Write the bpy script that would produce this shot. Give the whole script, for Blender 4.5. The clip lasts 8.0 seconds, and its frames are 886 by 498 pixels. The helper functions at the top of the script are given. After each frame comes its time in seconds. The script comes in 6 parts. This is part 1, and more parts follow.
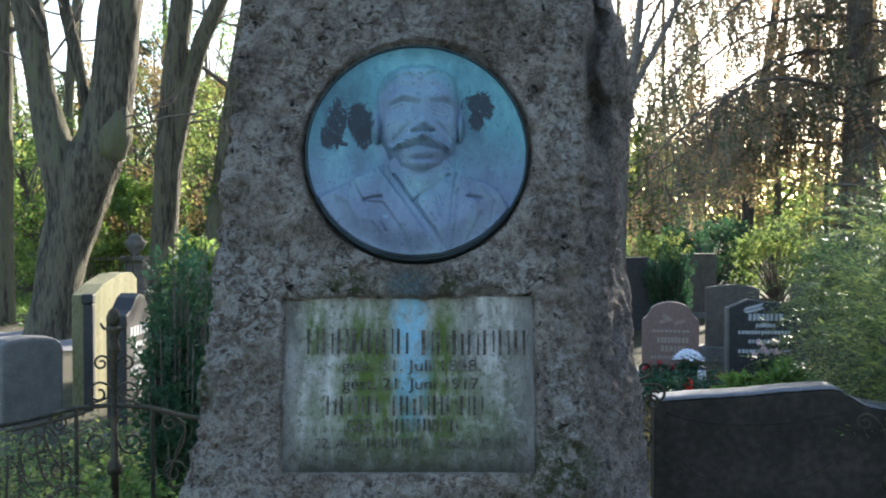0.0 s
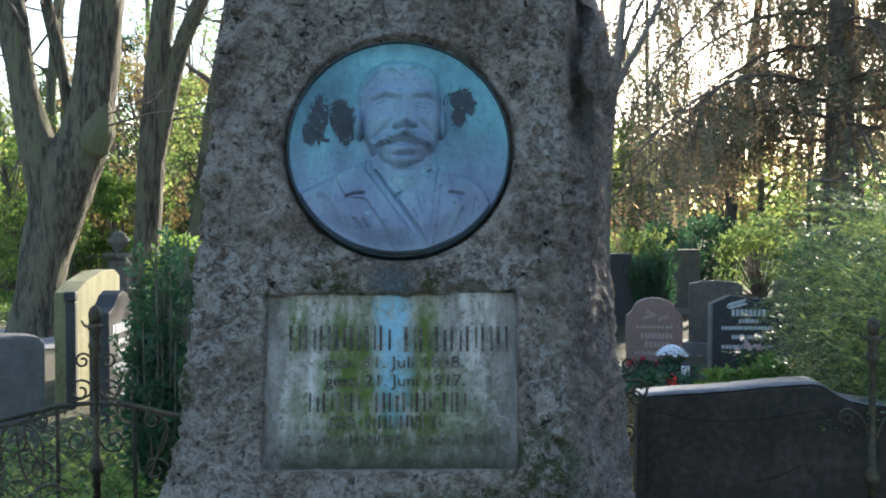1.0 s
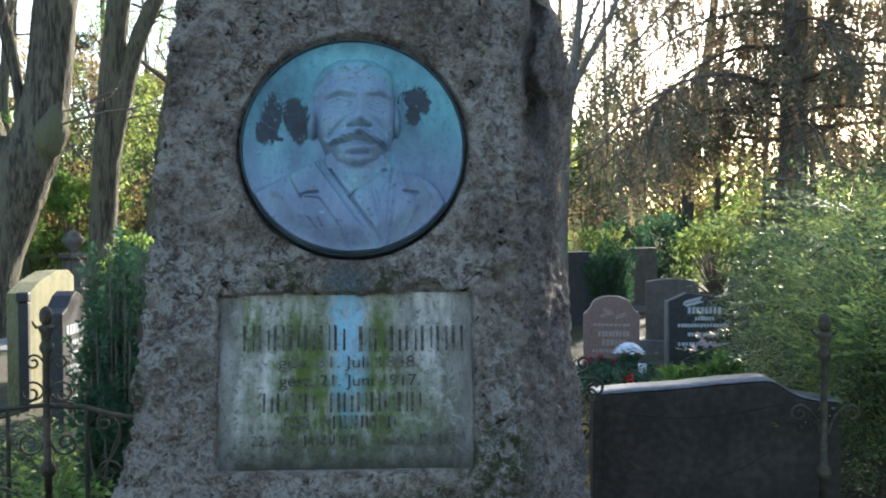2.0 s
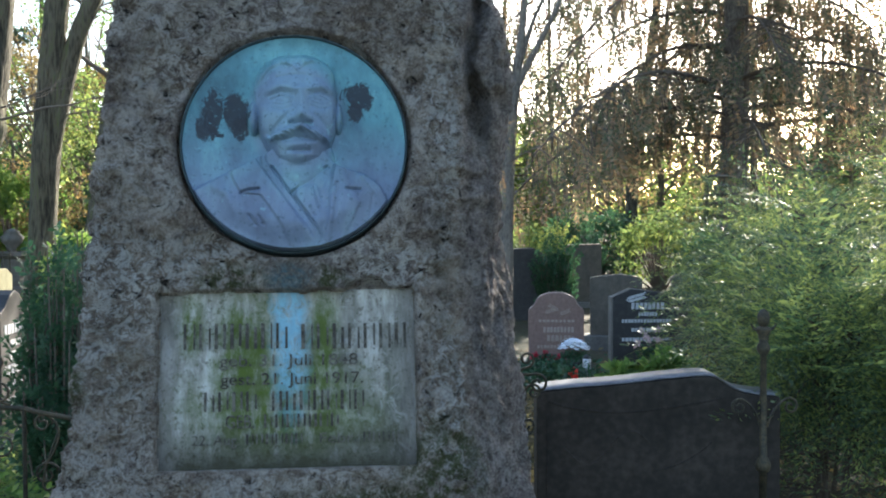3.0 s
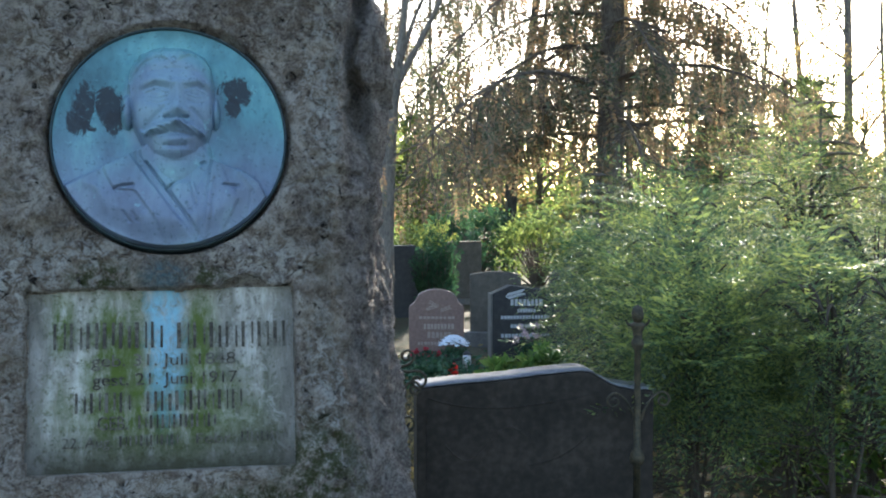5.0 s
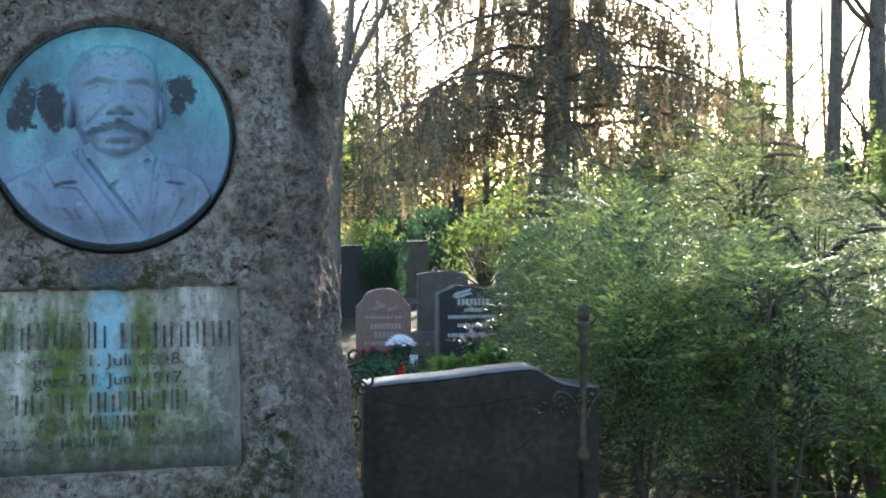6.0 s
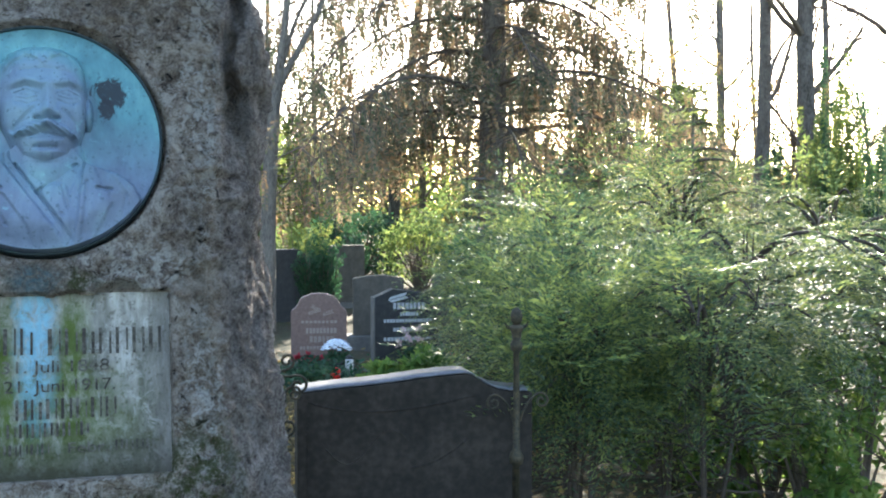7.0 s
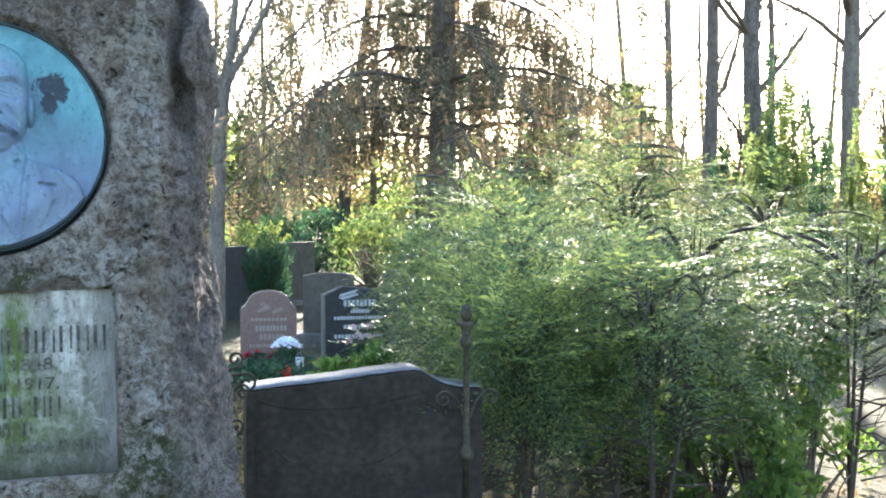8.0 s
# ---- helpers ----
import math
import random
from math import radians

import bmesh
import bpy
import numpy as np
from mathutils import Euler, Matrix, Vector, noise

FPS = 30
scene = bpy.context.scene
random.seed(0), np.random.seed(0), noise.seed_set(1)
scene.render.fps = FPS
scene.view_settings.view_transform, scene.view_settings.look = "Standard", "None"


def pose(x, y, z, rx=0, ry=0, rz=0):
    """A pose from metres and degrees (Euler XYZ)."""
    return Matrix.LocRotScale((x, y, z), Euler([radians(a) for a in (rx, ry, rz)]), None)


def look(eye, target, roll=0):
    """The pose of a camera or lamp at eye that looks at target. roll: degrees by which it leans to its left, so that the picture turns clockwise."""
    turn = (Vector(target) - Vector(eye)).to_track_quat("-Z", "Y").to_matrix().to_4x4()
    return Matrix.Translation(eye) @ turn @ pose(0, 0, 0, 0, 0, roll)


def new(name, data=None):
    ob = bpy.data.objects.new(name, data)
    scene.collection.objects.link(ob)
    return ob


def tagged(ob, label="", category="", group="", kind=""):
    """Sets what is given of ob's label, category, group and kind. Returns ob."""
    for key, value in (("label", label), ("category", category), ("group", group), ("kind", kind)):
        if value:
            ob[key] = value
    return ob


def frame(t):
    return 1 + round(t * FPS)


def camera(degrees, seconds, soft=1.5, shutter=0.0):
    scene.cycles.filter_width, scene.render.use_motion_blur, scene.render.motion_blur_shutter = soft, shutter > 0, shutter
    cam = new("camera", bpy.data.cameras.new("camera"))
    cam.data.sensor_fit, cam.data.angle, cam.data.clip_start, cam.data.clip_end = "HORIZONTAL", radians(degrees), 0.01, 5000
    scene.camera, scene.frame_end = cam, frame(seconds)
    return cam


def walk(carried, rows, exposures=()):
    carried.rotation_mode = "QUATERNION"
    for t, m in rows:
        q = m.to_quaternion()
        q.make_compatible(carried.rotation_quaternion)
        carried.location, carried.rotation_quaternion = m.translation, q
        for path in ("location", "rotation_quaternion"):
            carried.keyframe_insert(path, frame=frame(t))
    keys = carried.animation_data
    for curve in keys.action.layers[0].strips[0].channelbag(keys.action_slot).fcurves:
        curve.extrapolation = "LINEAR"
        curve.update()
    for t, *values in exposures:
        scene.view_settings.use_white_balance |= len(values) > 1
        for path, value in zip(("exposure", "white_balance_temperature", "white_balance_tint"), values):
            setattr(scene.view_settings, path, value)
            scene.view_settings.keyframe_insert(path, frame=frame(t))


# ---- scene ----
EXPO = 1.80
cam = camera(42.9, 8.0, soft=2.0)
ROWS = [
    (0, 0, 0, 1.55, 88.4, 0, 0),
    (0.5, 0.0026, 0.0036, 1.5490, 88.325, 0.059, -0.273),
    (1, 0.0065, 0.0043, 1.5490, 88.230, 0.101, -0.774),
    (1.5, 0.0133, 0.0066, 1.5499, 88.199, 0.183, -1.577),
    (3, 0.0299, 0.0139, 1.5490, 87.997, 0.314, -5.551),
    (3.5, 0.0343, 0.0161, 1.5488, 87.880, 0.463, -6.760),
    (4, 0.0354, 0.0189, 1.5490, 87.847, 0.319, -8.920),
    (4.5, 0.0335, 0.0173, 1.5505, 87.848, 0.163, -10.365),
    (6, 0.0328, 0.0164, 1.5490, 87.810, -0.076, -14.277),
    (6.5, 0.0394, 0.0112, 1.5503, 87.899, -0.020, -15.841),
    (7, 0.0413, 0.0037, 1.5508, 88.008, -0.053, -17.482),
    (7.5, 0.0411, 0.0008, 1.5522, 87.901, -0.115, -18.625),
    (8, 0.0487, 0.0081, 1.5498, 87.850, -0.003, -19.964),
]
walk(cam, [(t, pose(x, y, z, rx, ry, rz)) for t, x, y, z, rx, ry, rz in ROWS],
     exposures=[(0.0, EXPO), (3.0, EXPO + 0.13), (4.5, EXPO + 0.2), (6.5, EXPO + 0.36), (7.0, EXPO + 0.58), (8.0, EXPO + 0.92)])

# ---- world and sun ----
SUN_AZ, SUN_EL = 29.0, 19.0
world = bpy.data.worlds.new("world")
scene.world = world
world.use_nodes = True
wn = world.node_tree
sky = wn.nodes.new("ShaderNodeTexSky")
sky.sky_type, sky.sun_disc = "NISHITA", False
sky.sun_elevation, sky.sun_rotation = radians(SUN_EL), radians(SUN_AZ)
sky.dust_density, sky.ozone_density = 1.0, 1.6
wn.links.new(sky.outputs[0], wn.nodes["Background"].inputs[0])
wn.nodes["Background"].inputs[1].default_value = 0.15
sun = new("sun", bpy.data.lights.new("sun", "SUN"))
sun.data.energy, sun.data.angle, sun.data.color = 5.0, radians(0.5), (1.0, 0.92, 0.78)
sd = Vector((math.sin(radians(SUN_AZ)) * math.cos(radians(SUN_EL)), math.cos(radians(SUN_AZ)) * math.cos(radians(SUN_EL)), math.sin(radians(SUN_EL))))
sun.matrix_world = look(sd * 60, (0, 0, 0))

# ---- materials ----


def mat(name, stops, scale=4.0, rough=0.8, bump=0.3, fine=60.0, metal=0.0, spread=0.12, detail=6.0, stretch=(1, 1, 1), transl=0.0, spec=0.4, bump_dist=0.01, island=False):
    """A surface whose colour runs through stops (position, rgb) by noise at two scales, with fine relief."""
    m = bpy.data.materials.new(name)
    m.use_nodes = True
    nt = m.node_tree
    N, L = nt.nodes, nt.links
    b = N["Principled BSDF"]
    tc = N.new("ShaderNodeTexCoord")
    mp = N.new("ShaderNodeMapping")
    mp.inputs["Scale"].default_value = stretch
    L.new(tc.outputs["Object"], mp.inputs[0])
    n1 = N.new("ShaderNodeTexNoise")
    n1.inputs["Scale"].default_value, n1.inputs["Detail"].default_value, n1.inputs["Roughness"].default_value = scale, detail, 0.65
    n2 = N.new("ShaderNodeTexNoise")
    n2.inputs["Scale"].default_value, n2.inputs["Detail"].default_value = fine, 4.0
    L.new(mp.outputs[0], n1.inputs[0])
    L.new(mp.outputs[0], n2.inputs[0])
    mx = N.new("ShaderNodeMath")
    mx.operation = "MULTIPLY_ADD"
    mx.inputs[1].default_value = 0.45
    L.new(n2.outputs[0], mx.inputs[0])
    sc = N.new("ShaderNodeMath")
    sc.operation = "MULTIPLY"
    sc.inputs[1].default_value = 0.6
    L.new(n1.outputs[0], sc.inputs[0])
    L.new(sc.outputs[0], mx.inputs[2])
    src = mx.outputs[0]
    rnd = N.new("ShaderNodeNewGeometry").outputs["Random Per Island"] if island else N.new("ShaderNodeObjectInfo").outputs["Random"]
    ad = N.new("ShaderNodeMath")
    ad.operation = "MULTIPLY_ADD"
    ad.inputs[1].default_value = spread
    L.new(rnd, ad.inputs[0])
    L.new(src, ad.inputs[2])
    su = N.new("ShaderNodeMath")
    su.operation = "SUBTRACT"
    su.inputs[1].default_value = spread / 2
    L.new(ad.outputs[0], su.inputs[0])
    cr = N.new("ShaderNodeValToRGB")
    el = cr.color_ramp.elements
    while len(el) < len(stops):
        el.new(0.5)
    for e, (p, c) in zip(el, stops):
        e.position, e.color = p, (*c, 1)
    L.new(su.outputs[0], cr.inputs[0])
    L.new(cr.outputs[0], b.inputs["Base Color"])
    b.inputs["Roughness"].default_value = rough
    b.inputs["Metallic"].default_value = metal
    b.inputs["Specular IOR Level"].default_value = spec
    if bump:
        bp = N.new("ShaderNodeBump")
        bp.inputs["Strength"].default_value, bp.inputs["Distance"].default_value = bump, bump_dist
        L.new(src, bp.inputs["Height"])
        L.new(bp.outputs[0], b.inputs["Normal"])
    if transl:
        tr = N.new("ShaderNodeBsdfTranslucent")
        ms = N.new("ShaderNodeMixShader")
        ms.inputs[0].default_value = transl
        hs = N.new("ShaderNodeHueSaturation")
        hs.inputs["Saturation"].default_value, hs.inputs["Value"].default_value = 1.0, 2.6
        L.new(cr.outputs[0], hs.inputs["Color"])
        L.new(hs.outputs[0], tr.inputs[0])
        L.new(b.outputs[0], ms.inputs[1])
        L.new(tr.outputs[0], ms.inputs[2])
        L.new(ms.outputs[0], N["Material Output"].inputs[0])
    return m


M_GROUND = mat("leaf_litter", [(0.35, (0.02, 0.015, 0.01)), (0.47, (0.06, 0.04, 0.02)), (0.55, (0.035, 0.042, 0.014)), (0.68, (0.14, 0.085, 0.035))], 1.4, 0.95, 0.8, 22, bump_dist=0.03)
M_LAWN = mat("lawn", [(0.3, (0.03, 0.05, 0.012)), (0.5, (0.10, 0.12, 0.03)), (0.7, (0.25, 0.19, 0.06))], 1.2, 0.95, 0.8, 40, bump_dist=0.03)
M_PATH = mat("gravel_path", [(0.3, (0.12, 0.115, 0.12)), (0.6, (0.22, 0.21, 0.21)), (0.8, (0.30, 0.27, 0.23))], 2, 0.95, 0.6, 90)
M_LETTER = mat("faded_letter_paint", [(0.42, (0.032, 0.026, 0.021)), (0.52, (0.055, 0.047, 0.037)), (0.60, (0.12, 0.11, 0.09))], 26, 0.85, 0.2, 90)
M_RIM = mat("dark_bronze_rim", [(0.3, (0.01, 0.012, 0.015)), (0.6, (0.03, 0.05, 0.055)), (0.8, (0.07, 0.14, 0.15))], 9, 0.55, 0.2, 60, metal=0.4)
M_IRON = mat("rusted_wrought_iron", [(0.36, (0.016, 0.014, 0.011)), (0.5, (0.045, 0.040, 0.026)), (0.66, (0.10, 0.075, 0.045))], 25, 0.7, 0.5, 140, metal=0.3, bump_dist=0.002)
M_BLACK = mat("black_granite_back", [(0.36, (0.020, 0.017, 0.015)), (0.54, (0.034, 0.029, 0.025)), (0.70, (0.062, 0.050, 0.042))], 4, 0.8, 0.2, 34, bump_dist=0.004, spec=0.12)
M_BLACKTOP = mat("polished_black_granite", [(0.35, (0.04, 0.04, 0.045)), (0.65, (0.20, 0.20, 0.21))], 24, 0.4, 0.1, 160, spec=0.6)
M_RED = mat("red_granite", [(0.3, (0.12, 0.07, 0.055)), (0.5, (0.20, 0.12, 0.098)), (0.7, (0.29, 0.185, 0.15))], 40, 0.6, 0.1, 200)
M_REDINK = mat("engraved_letter", [(0.3, (0.24, 0.175, 0.145)), (0.7, (0.36, 0.28, 0.24))], 40, 0.8, 0.1, 200)
M_GREY = mat("grey_granite", [(0.3, (0.065, 0.062, 0.058)), (0.5, (0.125, 0.115, 0.105)), (0.7, (0.21, 0.19, 0.165))], 8, 0.75, 0.25, 120)
M_DARKG = mat("dark_granite", [(0.3, (0.02, 0.02, 0.021)), (0.6, (0.045, 0.043, 0.042)), (0.8, (0.09, 0.085, 0.08))], 20, 0.6, 0.1, 160, spec=0.25)
M_BROWN = mat("dark_brown_granite", [(0.3, (0.04, 0.036, 0.03)), (0.5, (0.075, 0.066, 0.054)), (0.7, (0.13, 0.11, 0.088))], 12, 0.7, 0.2, 120, spec=0.25)
M_WHITEINK = mat("pale_inscription", [(0.3, (0.34, 0.35, 0.36)), (0.7, (0.5, 0.51, 0.52))], 20, 0.6, 0.0, 90)
M_SAND = mat("pale_sandstone", [(0.36, (0.06, 0.062, 0.022)), (0.5, (0.125, 0.118, 0.05)), (0.66, (0.20, 0.185, 0.10))], 5, 0.9, 0.3, 80, stretch=(1, 1, 0.3))
M_BARK = mat("oak_bark", [(0.36, (0.016, 0.013, 0.010)), (0.46, (0.062, 0.053, 0.036)), (0.55, (0.125, 0.11, 0.078)), (0.68, (0.105, 0.12, 0.045))], 6, 0.95, 1.0, 30, stretch=(1.6, 1.6, 0.22), bump_dist=0.09)
M_BARK2 = mat("spruce_bark", [(0.33, (0.05, 0.042, 0.036)), (0.5, (0.13, 0.11, 0.095)), (0.7, (0.20, 0.175, 0.15))], 10, 0.95, 0.8, 40, stretch=(1.3, 1.3, 0.5), bump_dist=0.03)
M_TWIG = mat("bare_twig", [(0.3, (0.055, 0.042, 0.034)), (0.7, (0.17, 0.135, 0.105))], 10, 0.9, 0.0)
M_STEM = mat("hemlock_stem_bark", [(0.3, (0.028, 0.021, 0.017)), (0.7, (0.085, 0.065, 0.05))], 10, 0.9, 0.0)
M_HEMLOCK = mat("hemlock_needles", [(0.25, (0.026, 0.048, 0.026)), (0.48, (0.062, 0.100, 0.042)), (0.72, (0.20, 0.225, 0.06))], 1.6, 0.5, 0.0, 9, spread=0.45, transl=0.44, island=True, spec=0.4)
M_YOUNG = mat("young_conifer_needles", [(0.25, (0.045, 0.068, 0.026)), (0.48, (0.095, 0.125, 0.040)), (0.72, (0.22, 0.235, 0.06))], 1.2, 0.55, 0.0, 8, spread=0.45, transl=0.5, island=True, spec=0.35)
M_SPRUCE = mat("spruce_needles", [(0.25, (0.03, 0.05, 0.026)), (0.44, (0.075, 0.085, 0.05)), (0.54, (0.13, 0.105, 0.07)), (0.75, (0.23, 0.14, 0.075))], 1.0, 0.6, 0.0, 6, spread=0.3, transl=0.38, island=True)
M_YEW = mat("yew_needles", [(0.25, (0.012, 0.04, 0.022)), (0.5, (0.028, 0.075, 0.035)), (0.75, (0.05, 0.09, 0.04))], 2, 0.55, 0.0, 9, spread=0.3, transl=0.28, island=True)
M_WOOD_G = mat("woodland_leaves", [(0.25, (0.035, 0.055, 0.02)), (0.5, (0.08, 0.115, 0.035)), (0.66, (0.16, 0.17, 0.045)), (0.8, (0.24, 0.18, 0.06))], 0.35, 0.7, 0.0, 2.5, spread=0.25, transl=0.6, island=True)
M_AUTUMN = mat("autumn_leaves", [(0.25, (0.07, 0.05, 0.025)), (0.5, (0.15, 0.11, 0.05)), (0.75, (0.26, 0.19, 0.07))], 0.5, 0.7, 0.0, 4, spread=0.4, transl=0.4, island=True)
M_LIME = mat("bright_green_leaves", [(0.25, (0.04, 0.085, 0.02)), (0.5, (0.085, 0.145, 0.032)), (0.75, (0.18, 0.22, 0.055))], 2, 0.6, 0.0, 9, spread=0.3, transl=0.45, island=True)
M_WHITEFL = mat("white_petals", [(0.3, (0.66, 0.68, 0.72)), (0.7, (0.84, 0.85, 0.86))], 20, 0.7, 0.0, transl=0.2, island=True)
M_PINKFL = mat("pink_petals", [(0.3, (0.55, 0.33, 0.36)), (0.7, (0.75, 0.55, 0.56))], 20, 0.7, 0.0, island=True)
M_REDFL = mat("red_petals", [(0.3, (0.30, 0.015, 0.03)), (0.7, (0.50, 0.04, 0.06))], 20, 0.7, 0.0, island=True)
M_REDGLASS = mat("red_lantern_plastic", [(0.3, (0.55, 0.02, 0.015)), (0.7, (0.75, 0.06, 0.03))], 20, 0.3, 0.0, transl=0.3)
M_POT = mat("dark_plastic_pot", [(0.3, (0.02, 0.02, 0.02)), (0.7, (0.05, 0.045, 0.04))], 20, 0.6, 0.0)
M_SILVER = mat("silver_lantern_metal", [(0.3, (0.45, 0.45, 0.47)), (0.7, (0.6, 0.6, 0.62))], 20, 0.35, 0.0, metal=0.9)


class Nodes:
    """Short-hand for building a node material."""

    def __init__(self, name, rough=0.9):
        self.m = bpy.data.materials.new(name)
        self.m.use_nodes = True
        self.t = self.m.node_tree
        self.b = self.t.nodes["Principled BSDF"]
        self.b.inputs["Roughness"].default_value = rough
        self.co = self.t.nodes.new("ShaderNodeTexCoord").outputs["Object"]

    def link(self, a, b):
        self.t.links.new(a, b)

    def mapped(self, scale=(1, 1, 1), shift=(0, 0, 0)):
        n = self.t.nodes.new("ShaderNodeMapping")
        n.inputs["Scale"].default_value, n.inputs["Location"].default_value = scale, shift
        self.link(self.co, n.inputs[0])
        return n.outputs[0]

    def noise(self, scale, detail=5.0, rough=0.6, vec=None, distort=0.0):
        n = self.t.nodes.new("ShaderNodeTexNoise")
        n.inputs["Scale"].default_value, n.inputs["Detail"].default_value = scale, detail
        n.inputs["Roughness"].default_value, n.inputs["Distortion"].default_value = rough, distort
        self.link(vec or self.co, n.inputs[0])
        return n.outputs[0]

    def ramp(self, value, *stops):
        n = self.t.nodes.new("ShaderNodeValToRGB")
        el = n.color_ramp.elements
        while len(el) < len(stops):
            el.new(0.5)
        for e, (p, c) in zip(el, stops):
            e.position, e.color = p, ((c, c, c, 1) if isinstance(c, (int, float)) else (*c, 1))
        self.link(value, n.inputs[0])
        return n.outputs[0]

    def math(self, op, a, b=0.0):
        n = self.t.nodes.new("ShaderNodeMath")
        n.operation = op
        for s, v in zip(n.inputs, (a, b)):
            if isinstance(v, (int, float)):
                s.default_value = v
            else:
                self.link(v, s)
        return n.outputs[0]

    def mix(self, fac, a, b):
        n = self.t.nodes.new("ShaderNodeMix")
        n.data_type = "RGBA"
        if isinstance(fac, (int, float)):
            n.inputs[0].default_value = fac
        else:
            self.link(fac, n.inputs[0])
        for s, v in ((n.inputs[6], a), (n.inputs[7], b)):
            if isinstance(v, tuple):
                s.default_value = (*v, 1)
            else:
                self.link(v, s)
        return n.outputs[2]

    def axis(self, k):
        n = self.t.nodes.new("ShaderNodeSeparateXYZ")
        self.link(self.co, n.inputs[0])
        return n.outputs[k]

    def spot(self, x, z, rx, rz, wobble, amount=0.5, soft=0.35):
        """A ragged stain round (x, z) on the front: 1 inside, 0 outside."""
        dx = self.math("DIVIDE", self.math("SUBTRACT", self.axis(0), x), rx)
        dz = self.math("DIVIDE", self.math("SUBTRACT", self.axis(2), z), rz)
        r = self.math("SQRT", self.math("ADD", self.math("MULTIPLY", dx, dx), self.math("MULTIPLY", dz, dz)))
        r = self.math("ADD", r, self.math("MULTIPLY", self.math("SUBTRACT", wobble, 0.5), amount * 2))
        return self.ramp(r, (0.75 - soft, 1.0), (0.75 + soft, 0.0))

    def done(self, colour, height=None, strength=0.5, distance=0.01):
        self.link(colour, self.b.inputs["Base Color"])
        if height is not None:
            n = self.t.nodes.new("ShaderNodeBump")
            n.inputs["Strength"].default_value, n.inputs["Distance"].default_value = strength, distance
            self.link(height, n.inputs["Height"])
            self.link(n.outputs[0], self.b.inputs["Normal"])
        return self.m


def stone_material():
    q = Nodes("weathered_monument_stone", 0.95)
    q.b.inputs["Specular IOR Level"].default_value = 0.12
    big, mid = q.noise(2.3, 4), q.noise(13, 10, 0.8, distort=0.7)
    fine, pits, flake = q.noise(55, 8, 0.8, distort=0.4), q.noise(26, 7, 0.72, distort=0.5), q.noise(32, 9, 0.8, distort=1.2)
    c = q.ramp(mid, (0.38, (0.11, 0.082, 0.066)), (0.45, (0.29, 0.22, 0.172)), (0.52, (0.45, 0.365, 0.30)), (0.60, (0.66, 0.58, 0.505)))
    c = q.mix(q.ramp(big, (0.45, 0.0), (0.56, 0.7)), c, q.ramp(fine, (0.42, (0.15, 0.118, 0.115)), (0.56, (0.40, 0.345, 0.335))))
    c = q.mix(q.ramp(q.noise(4.2, 6, 0.7, distort=0.6), (0.50, 0.0), (0.54, 0.6)), c, (0.18, 0.132, 0.102))
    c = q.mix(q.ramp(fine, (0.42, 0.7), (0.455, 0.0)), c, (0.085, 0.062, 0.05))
    c = q.mix(q.ramp(fine, (0.54, 0.0), (0.575, 0.5)), c, (0.64, 0.56, 0.47))
    crust = q.ramp(flake, (0.50, 0.0), (0.53, 0.9))
    lay = q.math("MULTIPLY", crust, q.ramp(q.noise(3.1, 3), (0.42, 0.0), (0.54, 0.9)))
    c = q.mix(lay, c, (0.70, 0.635, 0.56))
    for x, z, rx, rz in ((-0.55, 1.25, 0.16, 0.45), (-0.35, 1.42, 0.3, 0.09), (0.17, 1.40, 0.2, 0.08), (0.33, 1.1, 0.10, 0.3), (-0.3, 0.82, 0.3, 0.08), (0.33, 1.75, 0.07, 0.35)):
        c = q.mix(q.math("MULTIPLY", q.math("MULTIPLY", q.spot(x, z, rx, rz, mid, 0.6, 0.45), crust), 0.8), c, (0.74, 0.71, 0.665))
    # Near-black where the pits sink the bump: their shade put into the colour
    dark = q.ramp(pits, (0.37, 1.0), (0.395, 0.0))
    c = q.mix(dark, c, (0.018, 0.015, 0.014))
    # Right side: grey crust, with the side's shade put into the colour too
    side_crust_shade = q.ramp(q.math("ADD", q.axis(0), q.math("MULTIPLY", q.math("SUBTRACT", mid, 0.5), 0.16)), (0.355, 0.0), (0.40, 0.55))
    c = q.mix(side_crust_shade, c, q.ramp(fine, (0.42, (0.10, 0.088, 0.088)), (0.58, (0.25, 0.225, 0.225))))
    ochre = q.ramp(q.noise(5.2, 5, 0.7), (0.54, 0.0), (0.66, 0.4))
    c = q.mix(ochre, c, (0.19, 0.14, 0.085))
    wob = q.noise(14, 6, 0.75)
    moss_n = q.ramp(q.noise(38, 7, 0.78), (0.44, 0.0), (0.53, 0.9))
    for x, z, rx, rz in ((0.30, 0.90, 0.15, 0.14), (-0.64, 1.10, 0.05, 0.10), (-0.24, 1.37, 0.12, 0.05), (0.02, 1.372, 0.07, 0.04), (0.10, 0.80, 0.4, 0.07)):
        c = q.mix(q.math("MULTIPLY", q.spot(x, z, rx, rz, wob), moss_n), c, (0.062, 0.080, 0.018))
    drip = q.math("MULTIPLY", q.spot(-0.085, 1.375, 0.085, 0.05, wob, 0.4), q.ramp(flake, (0.42, 0.15), (0.55, 0.9)))
    c = q.mix(q.math("MULTIPLY", drip, 0.8), c, (0.10, 0.24, 0.30))
    grain = q.noise(170, 5, 0.75, distort=0.3)
    c = q.mix(q.ramp(grain, (0.41, 0.45), (0.45, 0.0)), c, (0.11, 0.08, 0.066))
    c = q.mix(q.ramp(grain, (0.54, 0.0), (0.62, 0.35)), c, (0.60, 0.53, 0.47))
